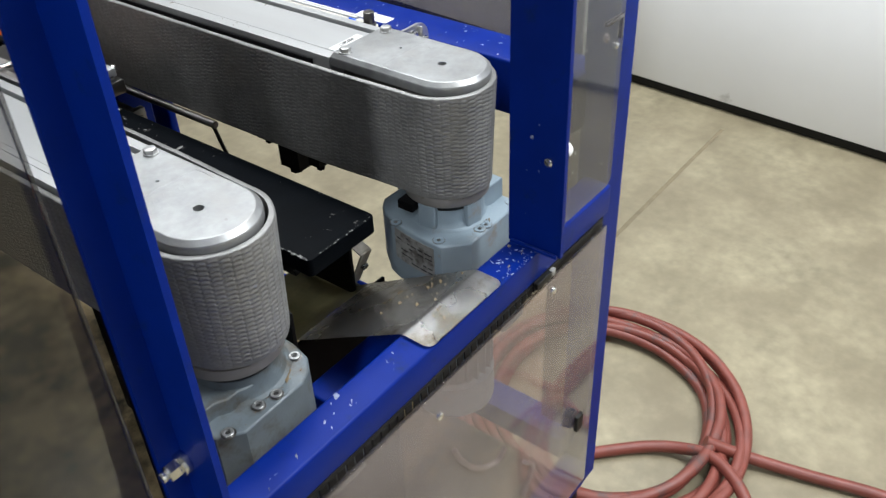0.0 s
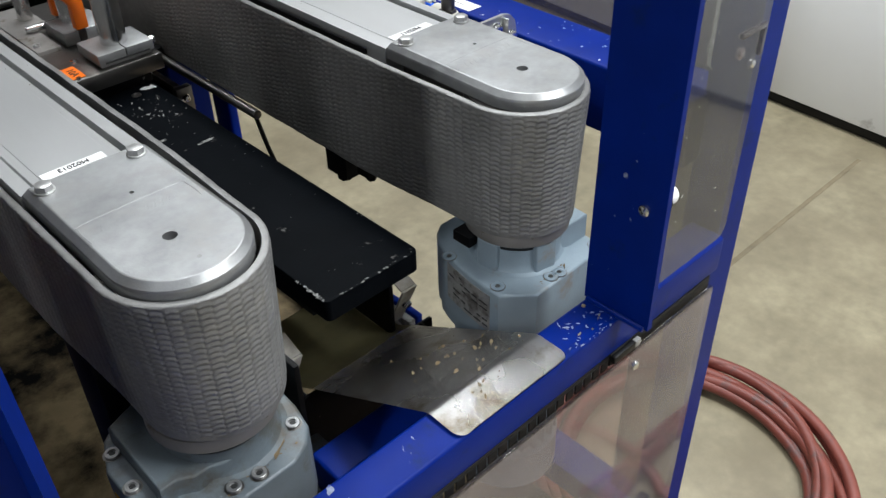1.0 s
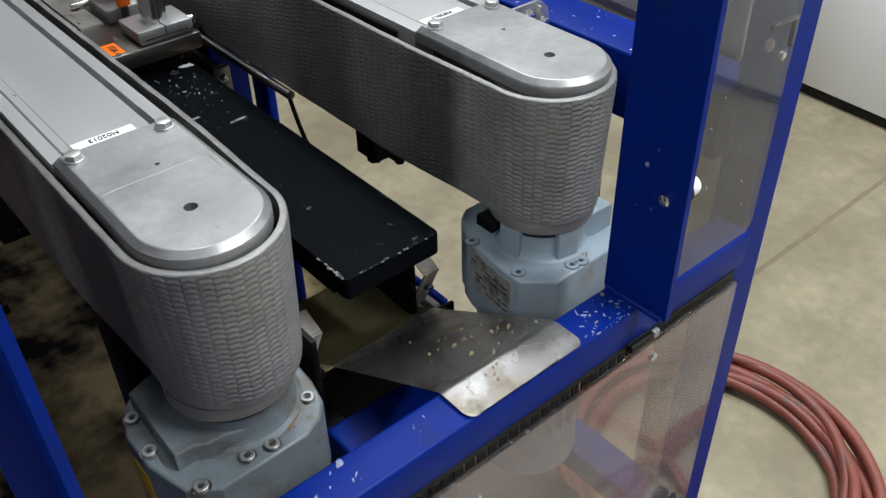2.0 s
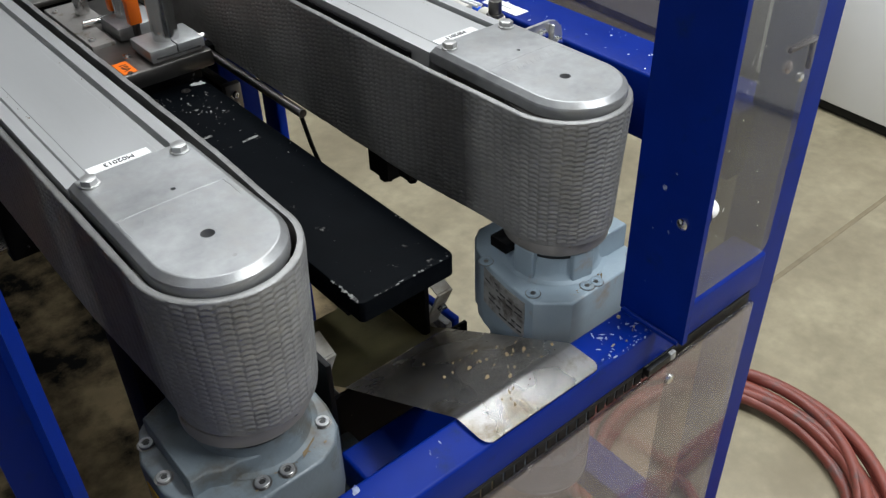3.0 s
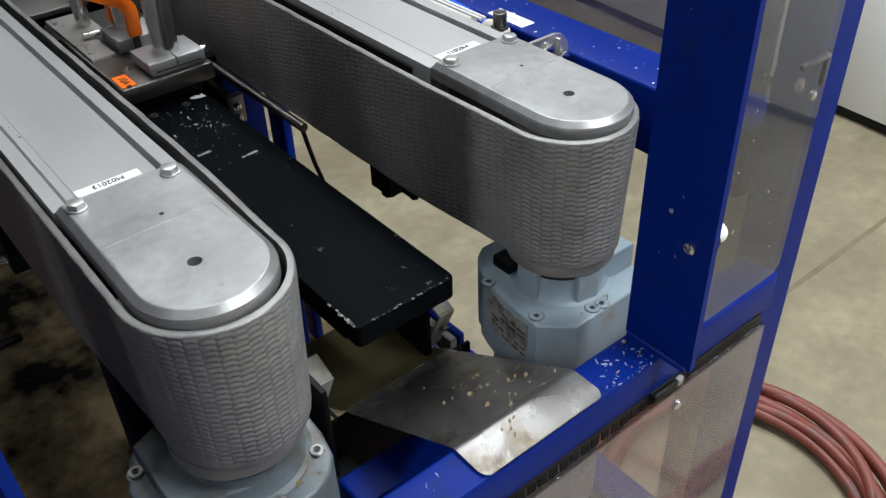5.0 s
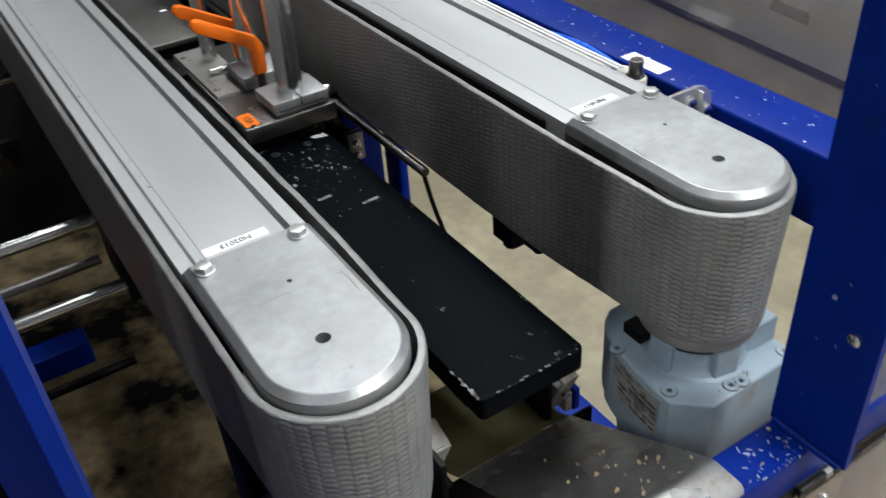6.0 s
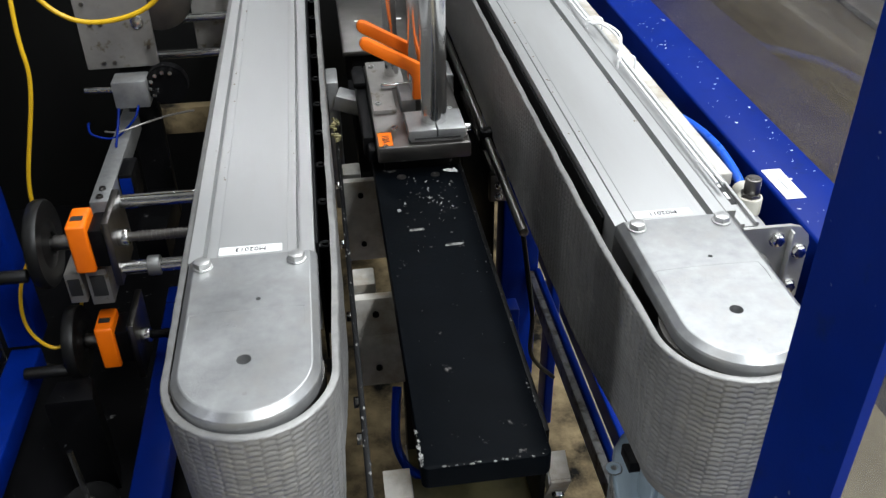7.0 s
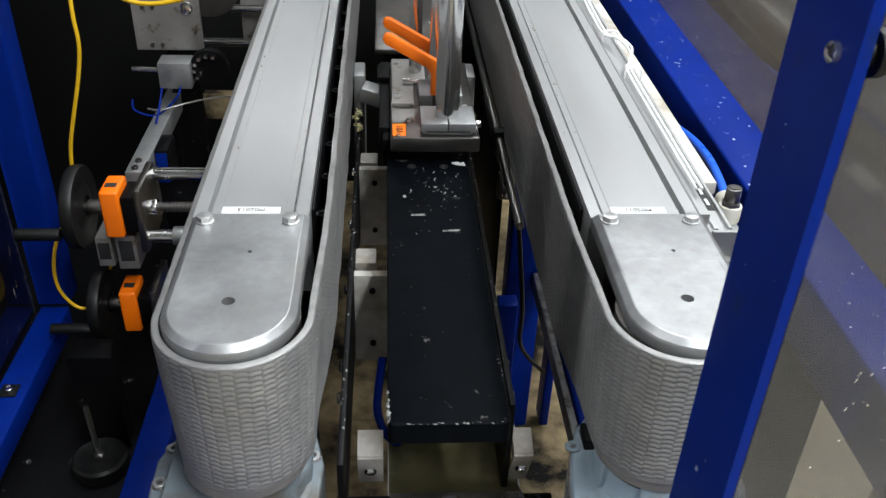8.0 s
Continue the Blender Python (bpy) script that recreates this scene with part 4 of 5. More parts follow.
# sheet added out of view: it dims the left lamp on the belts
guard("guard_panel", box(-0.555, -0.4105, -0.1535, -0.1485, 0.764, 1.9, 0.001), "unseen plastic guard at the machine corner that dims the left lamp", SMOKE)
g4 = guard("guard_panel", box(0.6175, 0.6225, -0.05, 2.3, 0.86, 1.9, 0.001), "scratched clear side guard on the blue beam")
g5 = guard("guard_panel", turned(guard_sheet(-0.145, 0.845, 0, 0.005, 0.281, 1.9, 0.02), Matrix(((0, -1, 0, -0.5605), (1, 0, 0, 0), (0, 0, 1, 0), (0, 0, 0, 1)))), "dark smoked side guard with metal clips", DARK_SMOKE)
FRONT = Matrix.Rotation(math.pi / 2, 4, "X")
part("polished_edge", turned(tube([(0.3, 0.0025, 0.2805), (0.6, 0.0025, 0.2805), (0.825, 0.0025, 0.2805), (0.839, 0.0025, 0.2865), (0.8455, 0.0025, 0.301), (0.8455, 0.0025, 0.6), (0.8455, 0.0025, 1.8)], 0.0022, 6, 6), Matrix(((0, -1, 0, -0.5605), (1, 0, 0, 0), (0, 0, 1, 0), (0, 0, 0, 1)))), TAG, g5, "pale sawn edge of the sheet")
part("polished_edge", box(-0.2003, -0.1985, -0.1537, -0.1483, 0.764, 1.9, 0.0003), GREY_CLEAR, g3, "pale sawn edge of the sheet")
# tinted strip draws the dark line along the guard's top
part("edge_trim", box(-0.155, 0.508, -0.1667, -0.1613, 0.6985, 0.7015, 0.001), SMOKE, g2, "tinted strip along the top edge")
# two pale curved arcs on the lower guard
for arc in ([(0.155, 0.578), (0.169, 0.544), (0.2, 0.5), (0.242, 0.472), (0.264, 0.481)], [(0.313, 0.402), (0.334, 0.373), (0.325, 0.348), (0.311, 0.328)]):
    part("pale_arc", tube([(x, -0.1662, z) for x, z in arc], 0.0042, 6, 8), HAZY, g2, "pale curved arc")
part("bottom_clip", box(0.452, 0.47, -0.174, -0.167, 0.34, 0.372, 0.002), RUBBER, g2, "black rubber clip")
for x, z, owner in ((0.368, 0.681, g2), (0.511, 0.958, g), (0.13, 0.66, g2), (-0.36, 1.0, g3), (-0.21, 1.3, g3)):
    part("screw", turned(lathe([(0.0005, 0), (0.0055, 0), (0.005, 0.003), (0.0025, 0.0045), (0.0005, 0.0045)], (0, 0, 0), 18), Matrix.Translation((x, -0.1668 if z < 0.7 else -0.1537, z)) @ FRONT), CHROME, owner)

LEFTWARD = Matrix.Rotation(-math.pi / 2, 4, "Y")
for x, y, z in ((0.3428, -0.170, 0.885), (0.3428, -0.170, 1.225)):
    part("post_screw", turned(lathe([(0.0005, 0), (0.0058, 0), (0.0054, 0.003), (0.003, 0.0046), (0.0005, 0.0046)], (0, 0, 0), 20), Matrix.Translation((x, y, z)) @ LEFTWARD), CHROME, FRAME)
    part("post_nut", joined(rod((0.3497, y, z), (0.366, y, z), 0.0075, 16, 0.001), rod((0.366, y, z), (0.3815, y, z), 0.0095, 20, 0.004)), WHITE if z < 1 else RUBBER, FRAME, "white domed nut" if z < 1 else "black domed nut")
    part("nut_washer", rod((0.3600, y, z), (0.3658, y, z), 0.0125, 24, 0.001), RUBBER, FRAME, "black rubber washer")
knob = part("panel_knob", rod((-0.160, -0.158, 0.868), (-0.1655, -0.158, 0.868), 0.0155, 28, 0.0015), RUBBER, FRAME, "black washer under a plated bolt")
part("bolt_head", joined(rod((-0.1658, -0.158, 0.868), (-0.174, -0.158, 0.868), 0.0105, 24, 0.0015), turned(prism(ngon(0.0078, 6, 0.2), 0, 0.011, 0.0015), Matrix.Translation((-0.174, -0.158, 0.868)) @ Matrix.Rotation(-math.pi / 2, 4, "Y")),
                         rod((-0.185, -0.158, 0.868), (-0.190, -0.158, 0.868), 0.0045, 14, 0.001)), CHROME, knob)

# chipped paint round the welded foot of the post
stuff(part("paint_wear", joined(flakes(34, lambda: (random.triangular(0.268, 0.345, 0.33), random.uniform(-0.157, -0.121), 0.7567), 0.0032, 0.0004),
                           flakes(18, lambda: (random.triangular(0.268, 0.345, 0.30), random.uniform(-0.1605, -0.156), 0.7562), 0.0026, 0.0008, 0),
                           flakes(6, lambda: (random.uniform(0.070, 0.11), random.uniform(-0.152, -0.130), 0.7568), 0.0035, 0.0003, 70, 0.12),
                           flakes(10, lambda: (random.uniform(-0.02, 0.03), random.uniform(-0.158, -0.120), 0.7568), 0.004, 0.0003, 60, 0.12),
                           flakes(2, lambda: (random.uniform(-0.095, -0.062), random.uniform(-0.154, -0.130), 0.7568), 0.002, 0.0003)), CHIP, FRAME, "bare chips in the blue paint"))
stuff(part("bare_patch", flakes(5, lambda: (random.uniform(-0.098, -0.055), random.uniform(-0.154, -0.130), 0.7567), 0.0075, 0.0003, 60, 0.2), SCUFF, FRAME, "patches rubbed bare of paint"))
stuff(part("paint_flakes", flakes(5, lambda: (random.triangular(0.275, 0.345, 0.33), random.uniform(-0.156, -0.121), 0.757), 0.0028, 0.0018), DEBRIS, FRAME, "loose dirt at the foot of the post"))
part("weld_bead", joined(tube([(0.342, -0.186, 0.758), (0.341, -0.16, 0.7585), (0.342, -0.12, 0.758)], 0.003, 8, 6)), BLUE, FRAME)
fixed_label = part("beam_label", box(0.546, 0.568, 0.245, 0.308, 0.8852, 0.8858, 0), WHITE, FRAME, "small white label on the beam")
part("print_bar", box(0.5555, 0.5573, 0.264, 0.288, 0.8857, 0.8861, 0), TAG, fixed_label)
stuff(part("paint_dust", flakes(170, lambda: (random.uniform(0.545, 0.608), random.uniform(0.0, 1.3), 0.8851), 0.0019, 0.0003), WHITE, FRAME, "white specks of dust"))

clip = part("beam_clip", box(-0.545, -0.515, 0.597, 0.628, 0.3002, 0.303, 0.001), RUBBER, FRAME, "black clip on the blue beam")
part("clip_bolt", joined(rod((-0.530, 0.612, 0.303), (-0.530, 0.612, 0.308), 0.007, 18, 0.001), prism(ngon(0.005, 6, 0, -0.530, 0.612), 0.308, 0.314, 0.001)), CHROME, clip)
part("post_pad", box(0.3505, 0.374, -0.147, -0.1245, 0.7575, 0.776, 0.002), RUBBER, FRAME, "black rubber pad at the post's foot")
clip = part("guard_clip", joined(box(0.478, 0.520, -0.1595, -0.154, 0.992, 0.997, 0.001), box(0.514, 0.520, -0.1595, -0.154, 0.966, 0.9915, 0.001)), CLEAR, g, "clear plastic corner clip")
part("clip_screw", rod((0.484, -0.158, 0.977), (0.484, -0.1537, 0.977), 0.006, 16, 0.001), HAZY, clip)
# black strip and comb added to darken the gap; teeth imitate fins behind
part("gap_fill", box(0.335, 0.508, -0.1598, -0.1570, 0.696, 0.7118, 0.0005), RUBBER, FRAME, "added black strip filling the gap under the crossbar")
comb = part("comb_strip", box(-0.155, 0.334, -0.1590, -0.1570, 0.7065, 0.7118, 0.0005), RUBBER, FRAME, "added black comb for the dark slots under the crossbar")
for k in range(37):
    part("comb_tooth", box(-0.152 + 0.0132 * k, -0.1418 + 0.0132 * k, -0.1590, -0.1570, 0.694, 0.7064, 0.0003, 1), RUBBER, comb)
latch = part("guard_latch", box(0.335, 0.368, -0.1655, -0.1602, 0.7025, 0.7115, 0.001), RUBBER, FRAME, "black latch under the crossbar")
part("latch_tag", box(0.3685, 0.377, -0.1655, -0.1602, 0.7025, 0.7115, 0.001), TAG, latch)
# marks on the side guard
UPRIGHT = Matrix(((0, 0, 1, 0.6228), (1, 0, 0, 0), (0, 1, 0, 0), (0, 0, 0, 1)))
part("tape_strip", turned(box(-0.025, 0.025, -0.0065, 0.0065, 0, 0.0003, 0), UPRIGHT @ pose(0.14, 0.971, 0, 0, 0, 4)), HAZY, g4, "strip of clear tape")
guard("guard_panel", box(0.5675, 0.5725, -0.093, -0.040, 0.195, 0.80, 0.001), "narrow clear lower side guard by the corner post")
random.seed(8)
INWARD = Matrix(((0, 0, -1, 0.3428), (1, 0, 0, 0), (0, 1, 0, 0), (0, 0, 0, 1)))
stuff(part("post_scratches", turned(joined(flakes(5, lambda: (random.uniform(-0.16, -0.14), random.uniform(0.86, 0.93), 0), 0.006, 0.0001, 70, 0.06),
                                           flakes(9, lambda: (random.uniform(-0.184, -0.12), random.uniform(0.77, 1.2), 0), 0.0013, 0.0002)), INWARD), CHIP, FRAME, "pale scratches on the post"))
stuff(part("guard_scratches", joined(*[turned(flakes(9, lambda: (random.uniform(x0, x1), random.uniform(z0, z1), 0), 0.0024, 0.0002, 75, 0.08), Matrix(((1, 0, 0, 0), (0, 0, -1, y), (0, 1, 0, 0), (0, 0, 0, 1)))) for x0, x1, z0, z1, y in ((0.42, 0.45, 0.97, 1.06, -0.1537), (0.42, 0.51, 0.78, 0.95, -0.1537))]), WHITE, g, "fine pale scratches"))
stuff(part("specks", turned(joined(flakes(60, lambda: (random.uniform(0.05, 1.3), random.uniform(0.90, 1.25), 0), 0.0012, 0.0002), flakes(26, lambda: (random.uniform(0.05, 1.0), random.uniform(0.92, 1.25), 0), 0.004, 0.0002, 80, 0.08)), UPRIGHT), WHITE, g4, "white specks of dust"))
# ---- tool carriage on the bed ----
CARRIAGE = thing("tool_carriage", (0.19, 0.6, 0.82), "steel carriage with chrome columns and orange clamp levers on the bed", "machine carriage")
part("base_plate", box(0.131, 0.252, 0.500, 0.775, 0.826, 0.848, 0.003, 2), DARK_STEEL, CARRIAGE, "machined steel base plate")
part("runner", box(0.14, 0.24, 0.52, 0.76, 0.8053, 0.8258, 0.001), BLACK, CARRIAGE)
part("clamp_block", joined(box(0.172, 0.2085, 0.506, 0.565, 0.8525, 0.866, 0.0015), box(0.2095, 0.246, 0.506, 0.565, 0.8525, 0.866, 0.0015), box(0.175, 0.243, 0.510, 0.562, 0.848, 0.8528, 0.0005)), ALU, CARRIAGE, "split aluminium clamp block")
part("clamp_block", box(0.172, 0.235, 0.60, 0.66, 0.848, 0.866, 0.002), ALU, CARRIAGE)
part("clamp_bolt", rod((0.246, 0.52, 0.8595), (0.254, 0.52, 0.8595), 0.0055, 12, 0.001), CHROME, CARRIAGE)
part("column", rod((0.2085, 0.535, 0.866), (0.2085, 0.535, 1.45), 0.0165, 32), CHROME, CARRIAGE, "chromed round column")
part("column", rod((0.204, 0.64, 0.866), (0.204, 0.64, 1.45), 0.0165, 32), CHROME, CARRIAGE, "chromed round column")
part("column", rod((0.170, 0.72, 0.848), (0.170, 0.72, 1.45), 0.010, 24), CHROME, CARRIAGE, "thin chromed column")
LEVER = [(0.188, 0.868), (0.205, 0.868), (0.2055, 0.905), (0.199, 0.918), (0.132, 0.9565), (0.125, 0.957), (0.1205, 0.950), (0.1245, 0.9425), (0.182, 0.909), (0.1885, 0.899)]
for y in (0.60, 0.665):
    across = Matrix(((1, 0, 0, 0), (0, 0, 1, y), (0, 1, 0, 0), (0, 0, 0, 1)))
    grip = prism(LEVER, -0.0065, 0.0065, m=across)
    bmesh.ops.recalc_face_normals(grip, faces=list(grip.faces))
    bmesh.ops.bevel(grip, geom=list(grip.edges), offset=0.0022, segments=2, affect="EDGES", profile=0.5)
    lever = part("clamp_lever", grip, ORANGE, CARRIAGE, "orange plastic clamp lever")
    part("lever_screw", rod((0.1965, y, 0.848), (0.1965, y, 0.869), 0.005, 14), DARK_STEEL, lever)
part("step_plate", prism([(0.134, 0.600), (0.165, 0.600), (0.165, 0.680), (0.185, 0.690), (0.185, 0.772), (0.134, 0.772)], 0.8482, 0.8535, 0.001), RING_STEEL, CARRIAGE, "thin stepped plate")
part("black_skirt", joined(box(0.1155, 0.1308, 0.545, 0.79, 0.815, 0.842, 0.003), box(0.1205, 0.1308, 0.520, 0.545, 0.818, 0.836, 0.003), box(0.112, 0.1308, 0.70, 0.755, 0.8425, 0.852, 0.003)), BLACK, CARRIAGE, "chipped black skirt along the base plate")
# ink-black strip laid on the face for the slot's shade
part("clamp_slot", box(0.1795, 0.2392, 0.5052, 0.5062, 0.8535, 0.8556, 0.0002), INK, CARRIAGE)
part("cross_pin", rod((0.150, 0.668, 0.858), (0.196, 0.668, 0.858), 0.0045, 14, 0.001), CHROME, CARRIAGE)
for x, y in ((0.142, 0.62), (0.142, 0.75), (0.176, 0.755), (0.238, 0.60), (0.238, 0.745)):
    socket_screw(CARRIAGE, (x, y, 0.8535 if x < 0.2 else 0.848), 0.0042, 0.003, mat=ZINC)
socket_screw(CARRIAGE, (0.158, 0.55, 0.848), 0.005, 0.004)
socket_screw(CARRIAGE, (0.142, 0.505, 0.848), 0.003, 0.002)
sticker = part("number_sticker", box(0.134, 0.152, 0.505, 0.542, 0.8483, 0.8488, 0), ORANGE, CARRIAGE, "orange number sticker")
part("printing", turned(letters("10A", 0.0138), Matrix.Translation((0.143, 0.5235, 0.849)) @ Matrix.Rotation(math.pi / 2, 4, "Z") @ Matrix.Rotation(math.pi, 4, "Z")), INK, sticker)

# ---- far end of the bed ----
FAR = thing("infeed_table", (0.18, 1.1, 0.55), "steel infeed plate with angled guide blocks", "machine table")
part("plate", box(0.105, 0.255, 0.955, 1.5, 0.79, 0.80, 0.003), DARK_STEEL, FAR)
part("plate_support", box(0.12, 0.24, 0.975, 1.5, 0.55, 0.7895, 0.003), BLACK, FAR)
for s, x in ((1, 0.118), (-1, 0.225)):
    part("guide_block", turned(box(-0.033, 0.033, -0.018, 0.018, -0.012, 0.012, 0.002), Matrix.Translation((x, 0.755, 0.795)) @ Matrix.Rotation(radians(-12 * s), 4, "Z") @ Matrix.Rotation(radians(14 * s), 4, "Y")), ALU, FAR)
    part("guide_post", box(x - 0.045 if s > 0 else x + 0.027, x - 0.027 if s > 0 else x + 0.045, 0.77, 0.83, 0.60, 0.825, 0.003), ALU, FAR)
    stuff(part("grease", flakes(16, lambda: (x - s * 0.036 + random.uniform(-0.004, 0.004), random.uniform(0.69, 0.73), random.uniform(0.765, 0.785)), 0.006, 0.004), GREASE, FAR))
stuff(part("debris", flakes(40, lambda: (random.uniform(0.14, 0.22), random.uniform(0.90, 0.945), random.uniform(0.75, 0.76)), 0.007, 0.005), DEBRIS, FAR, "heap of cardboard dust"))
part("debris_shelf", box(0.11, 0.25, 0.87, 0.954, 0.73, 0.75, 0.002), BLACK, FAR)
for x in (0.14, 0.215):
    part("slot", box(x - 0.006, x + 0.006, 1.10, 1.106, 0.80, 0.8006, 0), WHITE, FAR)

# ---- adjusters with hand wheels ----
def adjuster(y, z, wheel_r, dx, wheel_x, label):
    unit = thing("width_adjuster", (-0.30, y, z), label, "adjuster", "width adjusters")
    part("end_plate", box(-0.302 + dx, -0.290 + dx, y - 0.065, y + 0.045, z - 0.072, z + 0.050, 0.002), DARK_STEEL, unit)
    dial = part("position_dial", box(-0.358 + dx, -0.326 + dx, y - 0.066, y - 0.002, z - 0.042, z + 0.048, 0.005, 3), ORANGE, unit, "orange position indicator")
    part("dial_window", box(-0.352 + dx, -0.333 + dx, y - 0.046, y - 0.033, z + 0.0482, z + 0.049, 0), INK, dial)
    part("dial_back", box(-0.3255 + dx, -0.3023 + dx, y - 0.062, y - 0.002, z - 0.034, z + 0.036, 0.003), BLACK, dial)
    part("spindle", rod((-0.42, y - 0.03, z), (-0.05, y - 0.03, z), 0.008, 18), DARK_STEEL if z > 0.5 else BLACK, unit, "threaded steel spindle")
    for k in range(22):
        part("thread_turn", rod((-0.255 + 0.007 * k, y - 0.03, z), (-0.2525 + 0.007 * k, y - 0.03, z), 0.0092, 14), DARK_STEEL if z > 0.5 else BLACK, unit)
    part("hub", rod((wheel_x + 0.015, y - 0.03, z), (-0.3585 + dx, y - 0.03, z), 0.013, 20, 0.002), DARK_STEEL, unit)
    part("bearing_nut", rod((-0.2898 + dx, y - 0.03, z), (-0.272 + dx, y - 0.03, z), 0.014, 20, 0.002), CHROME, unit)
    turn = Matrix.Translation((wheel_x, y - 0.03, z)) @ Matrix.Rotation(math.pi / 2, 4, "Y")
    wheel = part("hand_wheel", turned(joined(lathe([(wheel_r - 0.012, -0.009), (wheel_r - 0.002, -0.010), (wheel_r, -0.006), (wheel_r, 0.006), (wheel_r - 0.002, 0.010), (wheel_r - 0.012, 0.009)], (0, 0, 0), 48),
                                             lathe([(0.004, 0.008), (0.018, 0.008), (0.020, 0.014), (wheel_r - 0.01, 0.004), (wheel_r - 0.01, -0.002), (0.02, 0.004), (0.004, 0.003)], (0, 0, 0), 48)), turn), RUBBER, unit, "black plastic hand wheel")
    part("crank_handle", rod((-0.42, y - 0.03 - 0.8 * wheel_r, z - 0.02), (-0.495, y - 0.03 - 0.8 * wheel_r, z - 0.02), 0.011, 18, 0.003), RUBBER, wheel)
    return unit


adjuster(0.80, 0.580, 0.073, 0.003, -0.403, "hand wheel adjuster with orange position dial and steel spindle")
adjuster(0.83, 0.350, 0.066, -0.010, -0.411, "lower hand wheel adjuster with orange position dial")
RODS = thing("guide_rods", (-0.2, 0.8, 0.585), "polished steel guide rods carrying the belt drive", "guide rods")
part("guide_rod", rod((-0.30, 0.835, 0.610), (0.02, 0.835, 0.610), 0.0115, 24), CHROME, RODS)
part("guide_rod", rod((-0.30, 0.752, 0.532), (0.02, 0.752, 0.532), 0.0115, 24), CHROME, RODS)
part("rod_collar", rod((-0.245, 0.752, 0.532), (-0.225, 0.752, 0.532), 0.017, 24, 0.002), ALU, RODS)
part("rod_mount", box(-0.03, 0.03, 0.73, 0.86, 0.51, 0.7945, 0.004), BLACK, RODS)
part("support_bar", box(-0.345, -0.3125, 0.858, 1.34, 0.560, 0.600, 0.002), ALU, RODS, "long bare aluminium support bar")
for y in (0.872, 0.90):
    socket_screw(RODS, (-0.329, y, 0.6), 0.006, 0.005, mat=DARK_STEEL)
slotted = part("slotted_bar", box(-0.354, -0.318, 0.766, 0.97, 0.452, 0.524, 0.002), RING_STEEL, RODS, "slotted aluminium extrusion")
# slots here are black inlays that imitate the shaded depth of the extrusion
part("slot", box(-0.348, -0.324, 0.7645, 0.7668, 0.470, 0.512, 0.0005), INK, slotted)
part("slot", box(-0.338, -0.334, 0.7645, 0.96, 0.5235, 0.5245, 0), INK, slotted)
slotted = part("slotted_bar", box(-0.392, -0.364, 0.775, 0.97, 0.452, 0.512, 0.002), RING_STEEL, RODS)
part("slot", box(-0.388, -0.368, 0.7735, 0.7758, 0.468, 0.502, 0.0005), INK, slotted)
box_ob = part("sensor_box", box(-0.3120, -0.287, 0.945, 1.015, 0.530, 0.600, 0.003), BLACK, RODS, "small black and blue sensor box")
part("sensor_face", box(-0.3100, -0.289, 0.9435, 0.9448, 0.532, 0.594, 0.0005), BLUE, box_ob)
tagged(part("grey_cable", tube([(-0.36, 1.12, 0.605), (-0.33, 1.10, 0.612), (-0.28, 1.12, 0.618), (-0.24, 1.16, 0.612), (-0.20, 1.2, 0.60)], 0.002, 8), RING_STEEL), "pale grey cable lying across the support bar", "cable")
part("blue_tube", tube([(-0.329, 1.05, 0.605), (-0.325, 1.08, 0.63), (-0.32, 1.10, 0.66)], 0.0025, 8), BLUE, RODS)
part("guide_rod", rod((-0.30, 1.38, 0.731), (0.02, 1.38, 0.731), 0.010, 24), CHROME, RODS)
part("guide_rod", rod((-0.30, 1.38, 0.653), (0.02, 1.38, 0.653), 0.010, 24), CHROME, RODS)
part("bearing_block", box(-0.20, -0.085, 1.40, 1.46, 0.64, 0.77, 0.003), RING_STEEL, RODS, "dull steel bearing block behind the rods")

tagged(part("yellow_cable", tube([(-0.36, 0.92, 1.25), (-0.378, 0.86, 0.93), (-0.380, 0.85, 0.82), (-0.425, 0.85, 0.66), (-0.445, 0.86, 0.55), (-0.497, 0.85, 0.44), (-0.508, 0.85, 0.35), (-0.47, 0.85, 0.30), (-0.43, 0.88, 0.33), (-0.41, 0.92, 0.42), (-0.42, 1.0, 0.5)], 0.0034, 10), YELLOW), "yellow cable hanging in a loop beside the hand wheels", "cable")
tagged(part("yellow_cable", tube([(-0.42, 1.0, 0.97), (-0.36, 1.0, 0.885), (-0.29, 1.0, 0.862), (-0.20, 1.0, 0.89), (-0.14, 1.0, 0.98)], 0.0042, 10), YELLOW), "yellow cable sagging above the tape head", "cable")

# ---- tape head behind the adjusters ----
HEAD = thing("tape_head", (-0.31, 1.2, 0.6), "steel tape head plate with dull roller and air valve", "tape head")
part("side_plate", box(-0.385, -0.25, 1.20, 1.212, 0.70, 0.95, 0.002), RING_STEEL, HEAD)
part("roll", rod((-0.235, 1.215, 0.83), (-0.235, 1.29, 0.83), 0.066, 40, 0.004), DARK_STEEL, HEAD, "dull steel tape roller")
part("roll_core", rod((-0.275, 1.195, 0.79), (-0.275, 1.20, 0.79), 0.013, 20, 0.002), CHROME, HEAD)
part("valve_block", box(-0.335, -0.27, 1.14, 1.19, 0.64, 0.695, 0.003), ALU, HEAD)
part("valve_rod", rod((-0.39, 1.16, 0.675), (-0.335, 1.16, 0.672), 0.006, 12), CHROME, HEAD)
part("spur", lathe([(0.005, -0.01), (0.04, -0.01), (0.04, 0.01), (0.005, 0.01)], (-0.235, 1.17, 0.675), 24, Matrix.Rotation(math.pi / 2, 4, "X")), BLACK, HEAD)
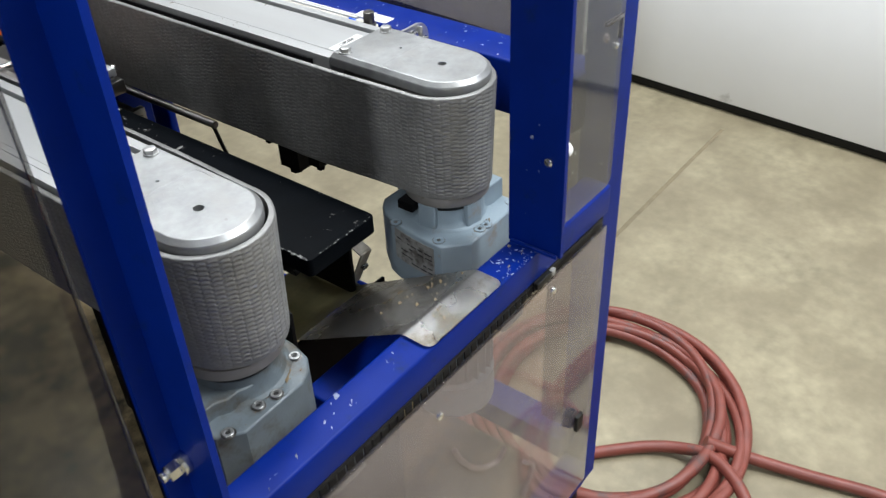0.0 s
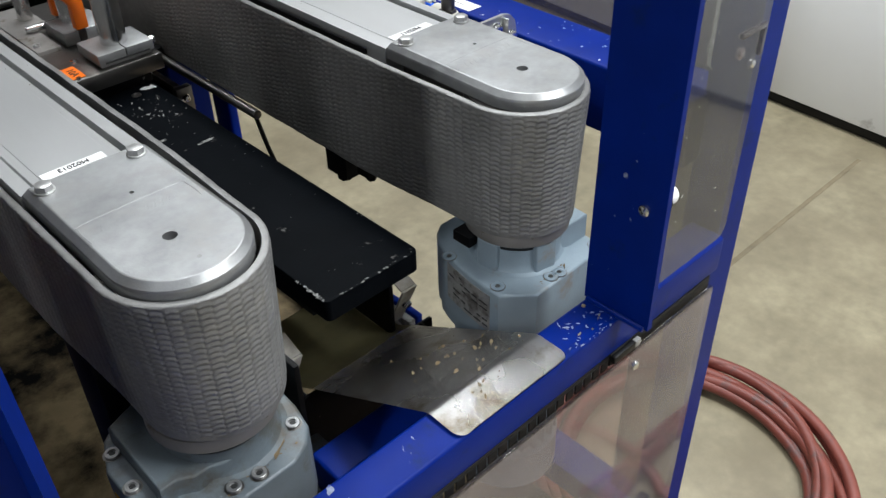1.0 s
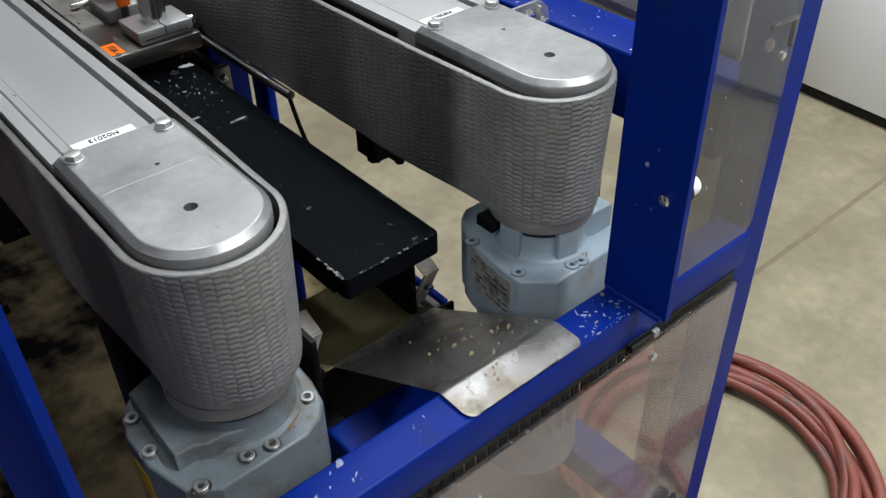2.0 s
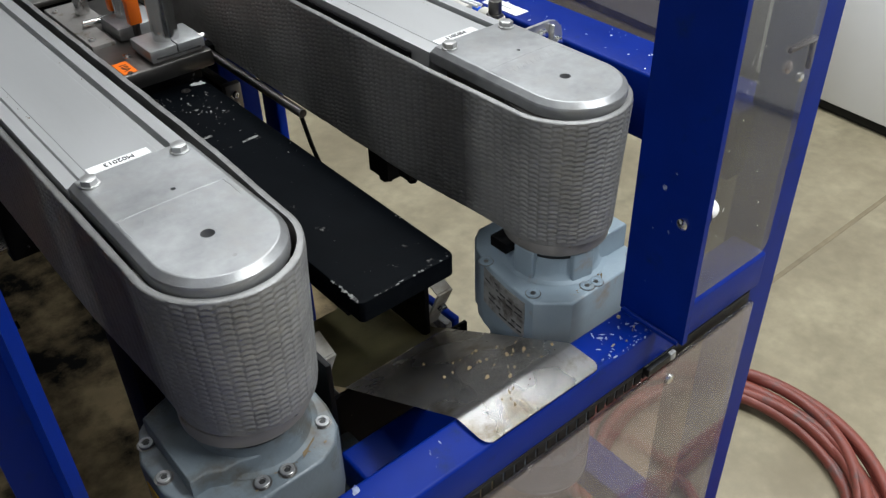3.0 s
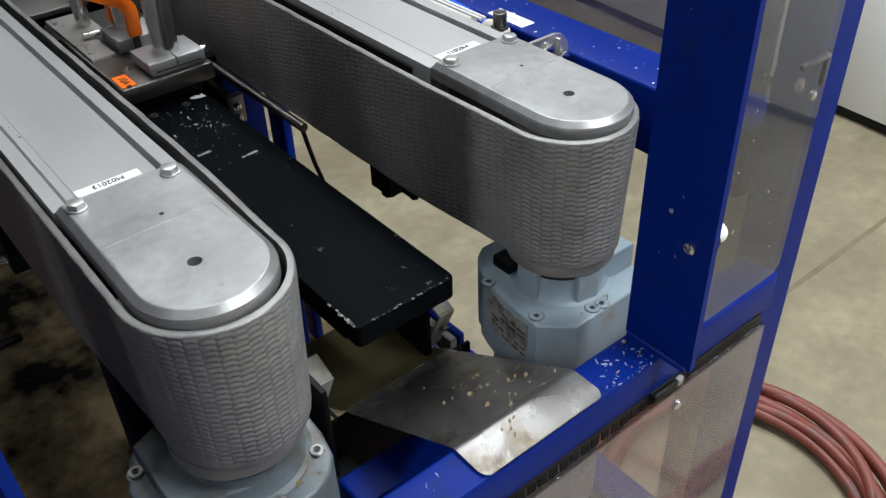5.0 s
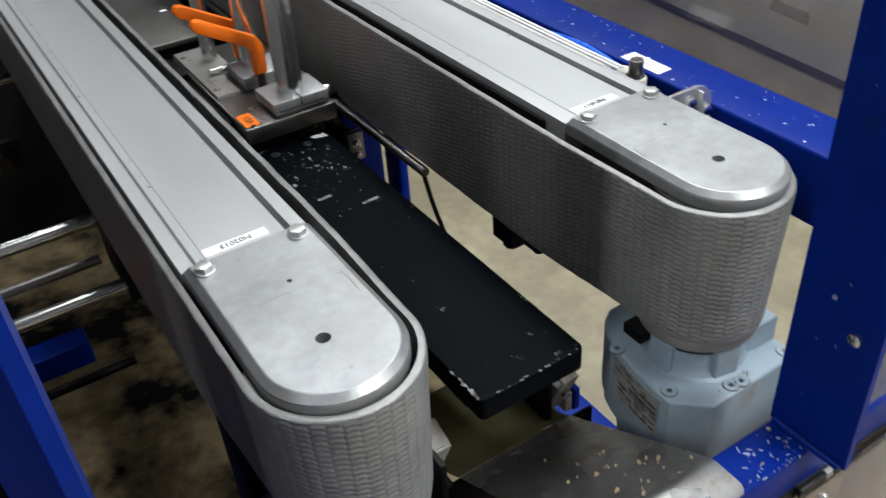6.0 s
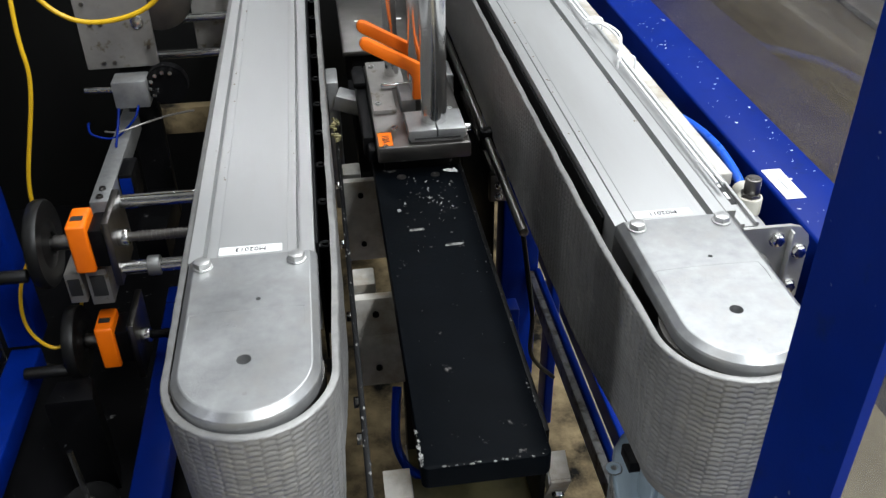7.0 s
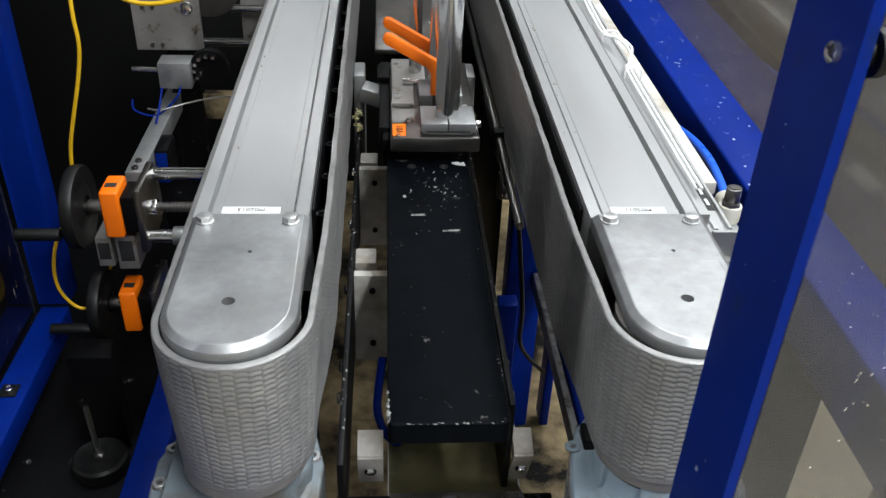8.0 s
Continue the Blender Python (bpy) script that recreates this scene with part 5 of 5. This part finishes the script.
for k in range(6):
    a = 1.2 + k * 0.5
    part("stud", rod((-0.235 + 0.03 * math.cos(a), 1.150, 0.675 + 0.03 * math.sin(a)), (-0.235 + 0.03 * math.cos(a), 1.160, 0.675 + 0.03 * math.sin(a)), 0.004, 10), CHROME, HEAD)
for x, z in ((-0.352, 0.712), (-0.332, 0.712), (-0.362, 0.79), (-0.342, 0.79), (-0.368, 0.845), (-0.368, 0.83), (-0.262, 0.74)):
    part("screw", rod((x, 1.196, z), (x, 1.20, z), 0.004, 10), DARK_STEEL, HEAD)
part("air_tube", tube([(-0.29, 1.13, 0.65), (-0.30, 1.11, 0.63), (-0.34, 1.10, 0.60), (-0.38, 1.10, 0.61), (-0.385, 1.11, 0.63)], 0.0022, 8), BLUE, HEAD)
part("hanger", box(-0.33, -0.27, 1.213, 1.235, 0.35, 0.70, 0.003), BLACK, HEAD)
part("hanger_arm", box(-0.33, -0.27, 1.02, 1.2125, 0.35, 0.42, 0.003), BLACK, HEAD)

STAND = thing("black_stand", (-0.405, 0.64, 0.106), "black steel stand on a round rubber foot under the hand wheels", "stand")
part("column", prism([(-0.445, 0.665), (-0.365, 0.665), (-0.375, 0.72), (-0.435, 0.72)], 0.1065, 0.33, 0.004), BLACK, STAND)
part("round_foot", lathe([(0.01, 0.1065), (0.047, 0.1065), (0.050, 0.115), (0.050, 0.135), (0.045, 0.14), (0.030, 0.136), (0.01, 0.136)], (-0.405, 0.612, 0), 36), RUBBER, STAND)
part("stay_rod", rod((-0.405, 0.612, 0.136), (-0.415, 0.628, 0.25), 0.0055, 14), CHROME, STAND)
part("foot_nut", prism(ngon(0.011, 6, 0.2, -0.405, 0.612), 0.1362, 0.146, 0.001), DARK_STEEL, STAND)

# added black panels: a dark backdrop behind the adjusters and shade for the left
fixed("backdrop_panel", box(-1.2, 0.5, 1.75, 1.80, 0, 1.25, 0.003), DARK_WALL, "added black backdrop behind the machine's far end", "panel")
# unseen roof added to keep lamp light off the tape head
fixed("top_shade_panel", box(-1.2, -0.02, 0.95, 1.75, 1.95, 2.0, 0.003), DARK_WALL, "added unseen top panel that shades the tape head", "panel")
fixed("side_shade_panel", box(-1.25, -1.20, 0.75, 1.80, 0, 2.4, 0.003), DARK_WALL, "added black panel that darkens the machine's left", "panel")

# ---- air hose on the floor ----
HOSES = thing("air_hose", (0.80, -0.05, 0), "coiled red rubber air hose lying on the concrete floor", "hose")
random.seed(21)
# the coil lies as a loose bundle: turns cross one another, drawn together on one side and spread on the other
for k in range(10):
    u = k / 9
    cx, cy = 0.792 + random.uniform(-0.012, 0.012), -0.05 + random.uniform(-0.012, 0.012)
    ring = []
    for j in range(18):
        a = 2 * math.pi * j / 18
        spread = 0.029 + 0.010 * math.sin(a - 2.4)
        r = 0.242 + spread * math.sin(2 * math.pi * u + 0.9 * math.sin(a + 2.1 * k)) + 0.022 * math.cos(2 * a - 0.5)
        ring.append((cx + r * math.cos(a), cy + 1.16 * r * math.sin(a), 0.0125 + 0.021 * (0.5 + 0.5 * math.sin(a * 2 + 2.3 * k)) + 0.012 * (k % 2)))
    part("coil", tube(ring, 0.0112, 12, 6, closed=True), HOSE, HOSES)
part("hose_end", tube([(0.675, -0.082, 0.012), (0.71, -0.115, 0.012), (0.76, -0.17, 0.014), (0.79, -0.225, 0.02), (0.79, -0.29, 0.04), (0.752, -0.36, 0.045), (0.69, -0.43, 0.02)], 0.012, 12, 6), HOSE, HOSES)
part("hose_end", tube([(0.81, -0.27, 0.05), (0.845, -0.345, 0.022), (0.878, -0.46, 0.013), (0.91, -0.587, 0.013), (0.93, -0.75, 0.013)], 0.012, 12, 6), HOSE, HOSES)
part("brass_fitting", joined(rod((0.645, -0.055, 0.014), (0.676, -0.083, 0.013), 0.009, 12, 0.001), rod((0.668, -0.076, 0.014), (0.682, -0.089, 0.014), 0.014, 6, 0.001)), BRASS, HOSES, "brass hose fitting")
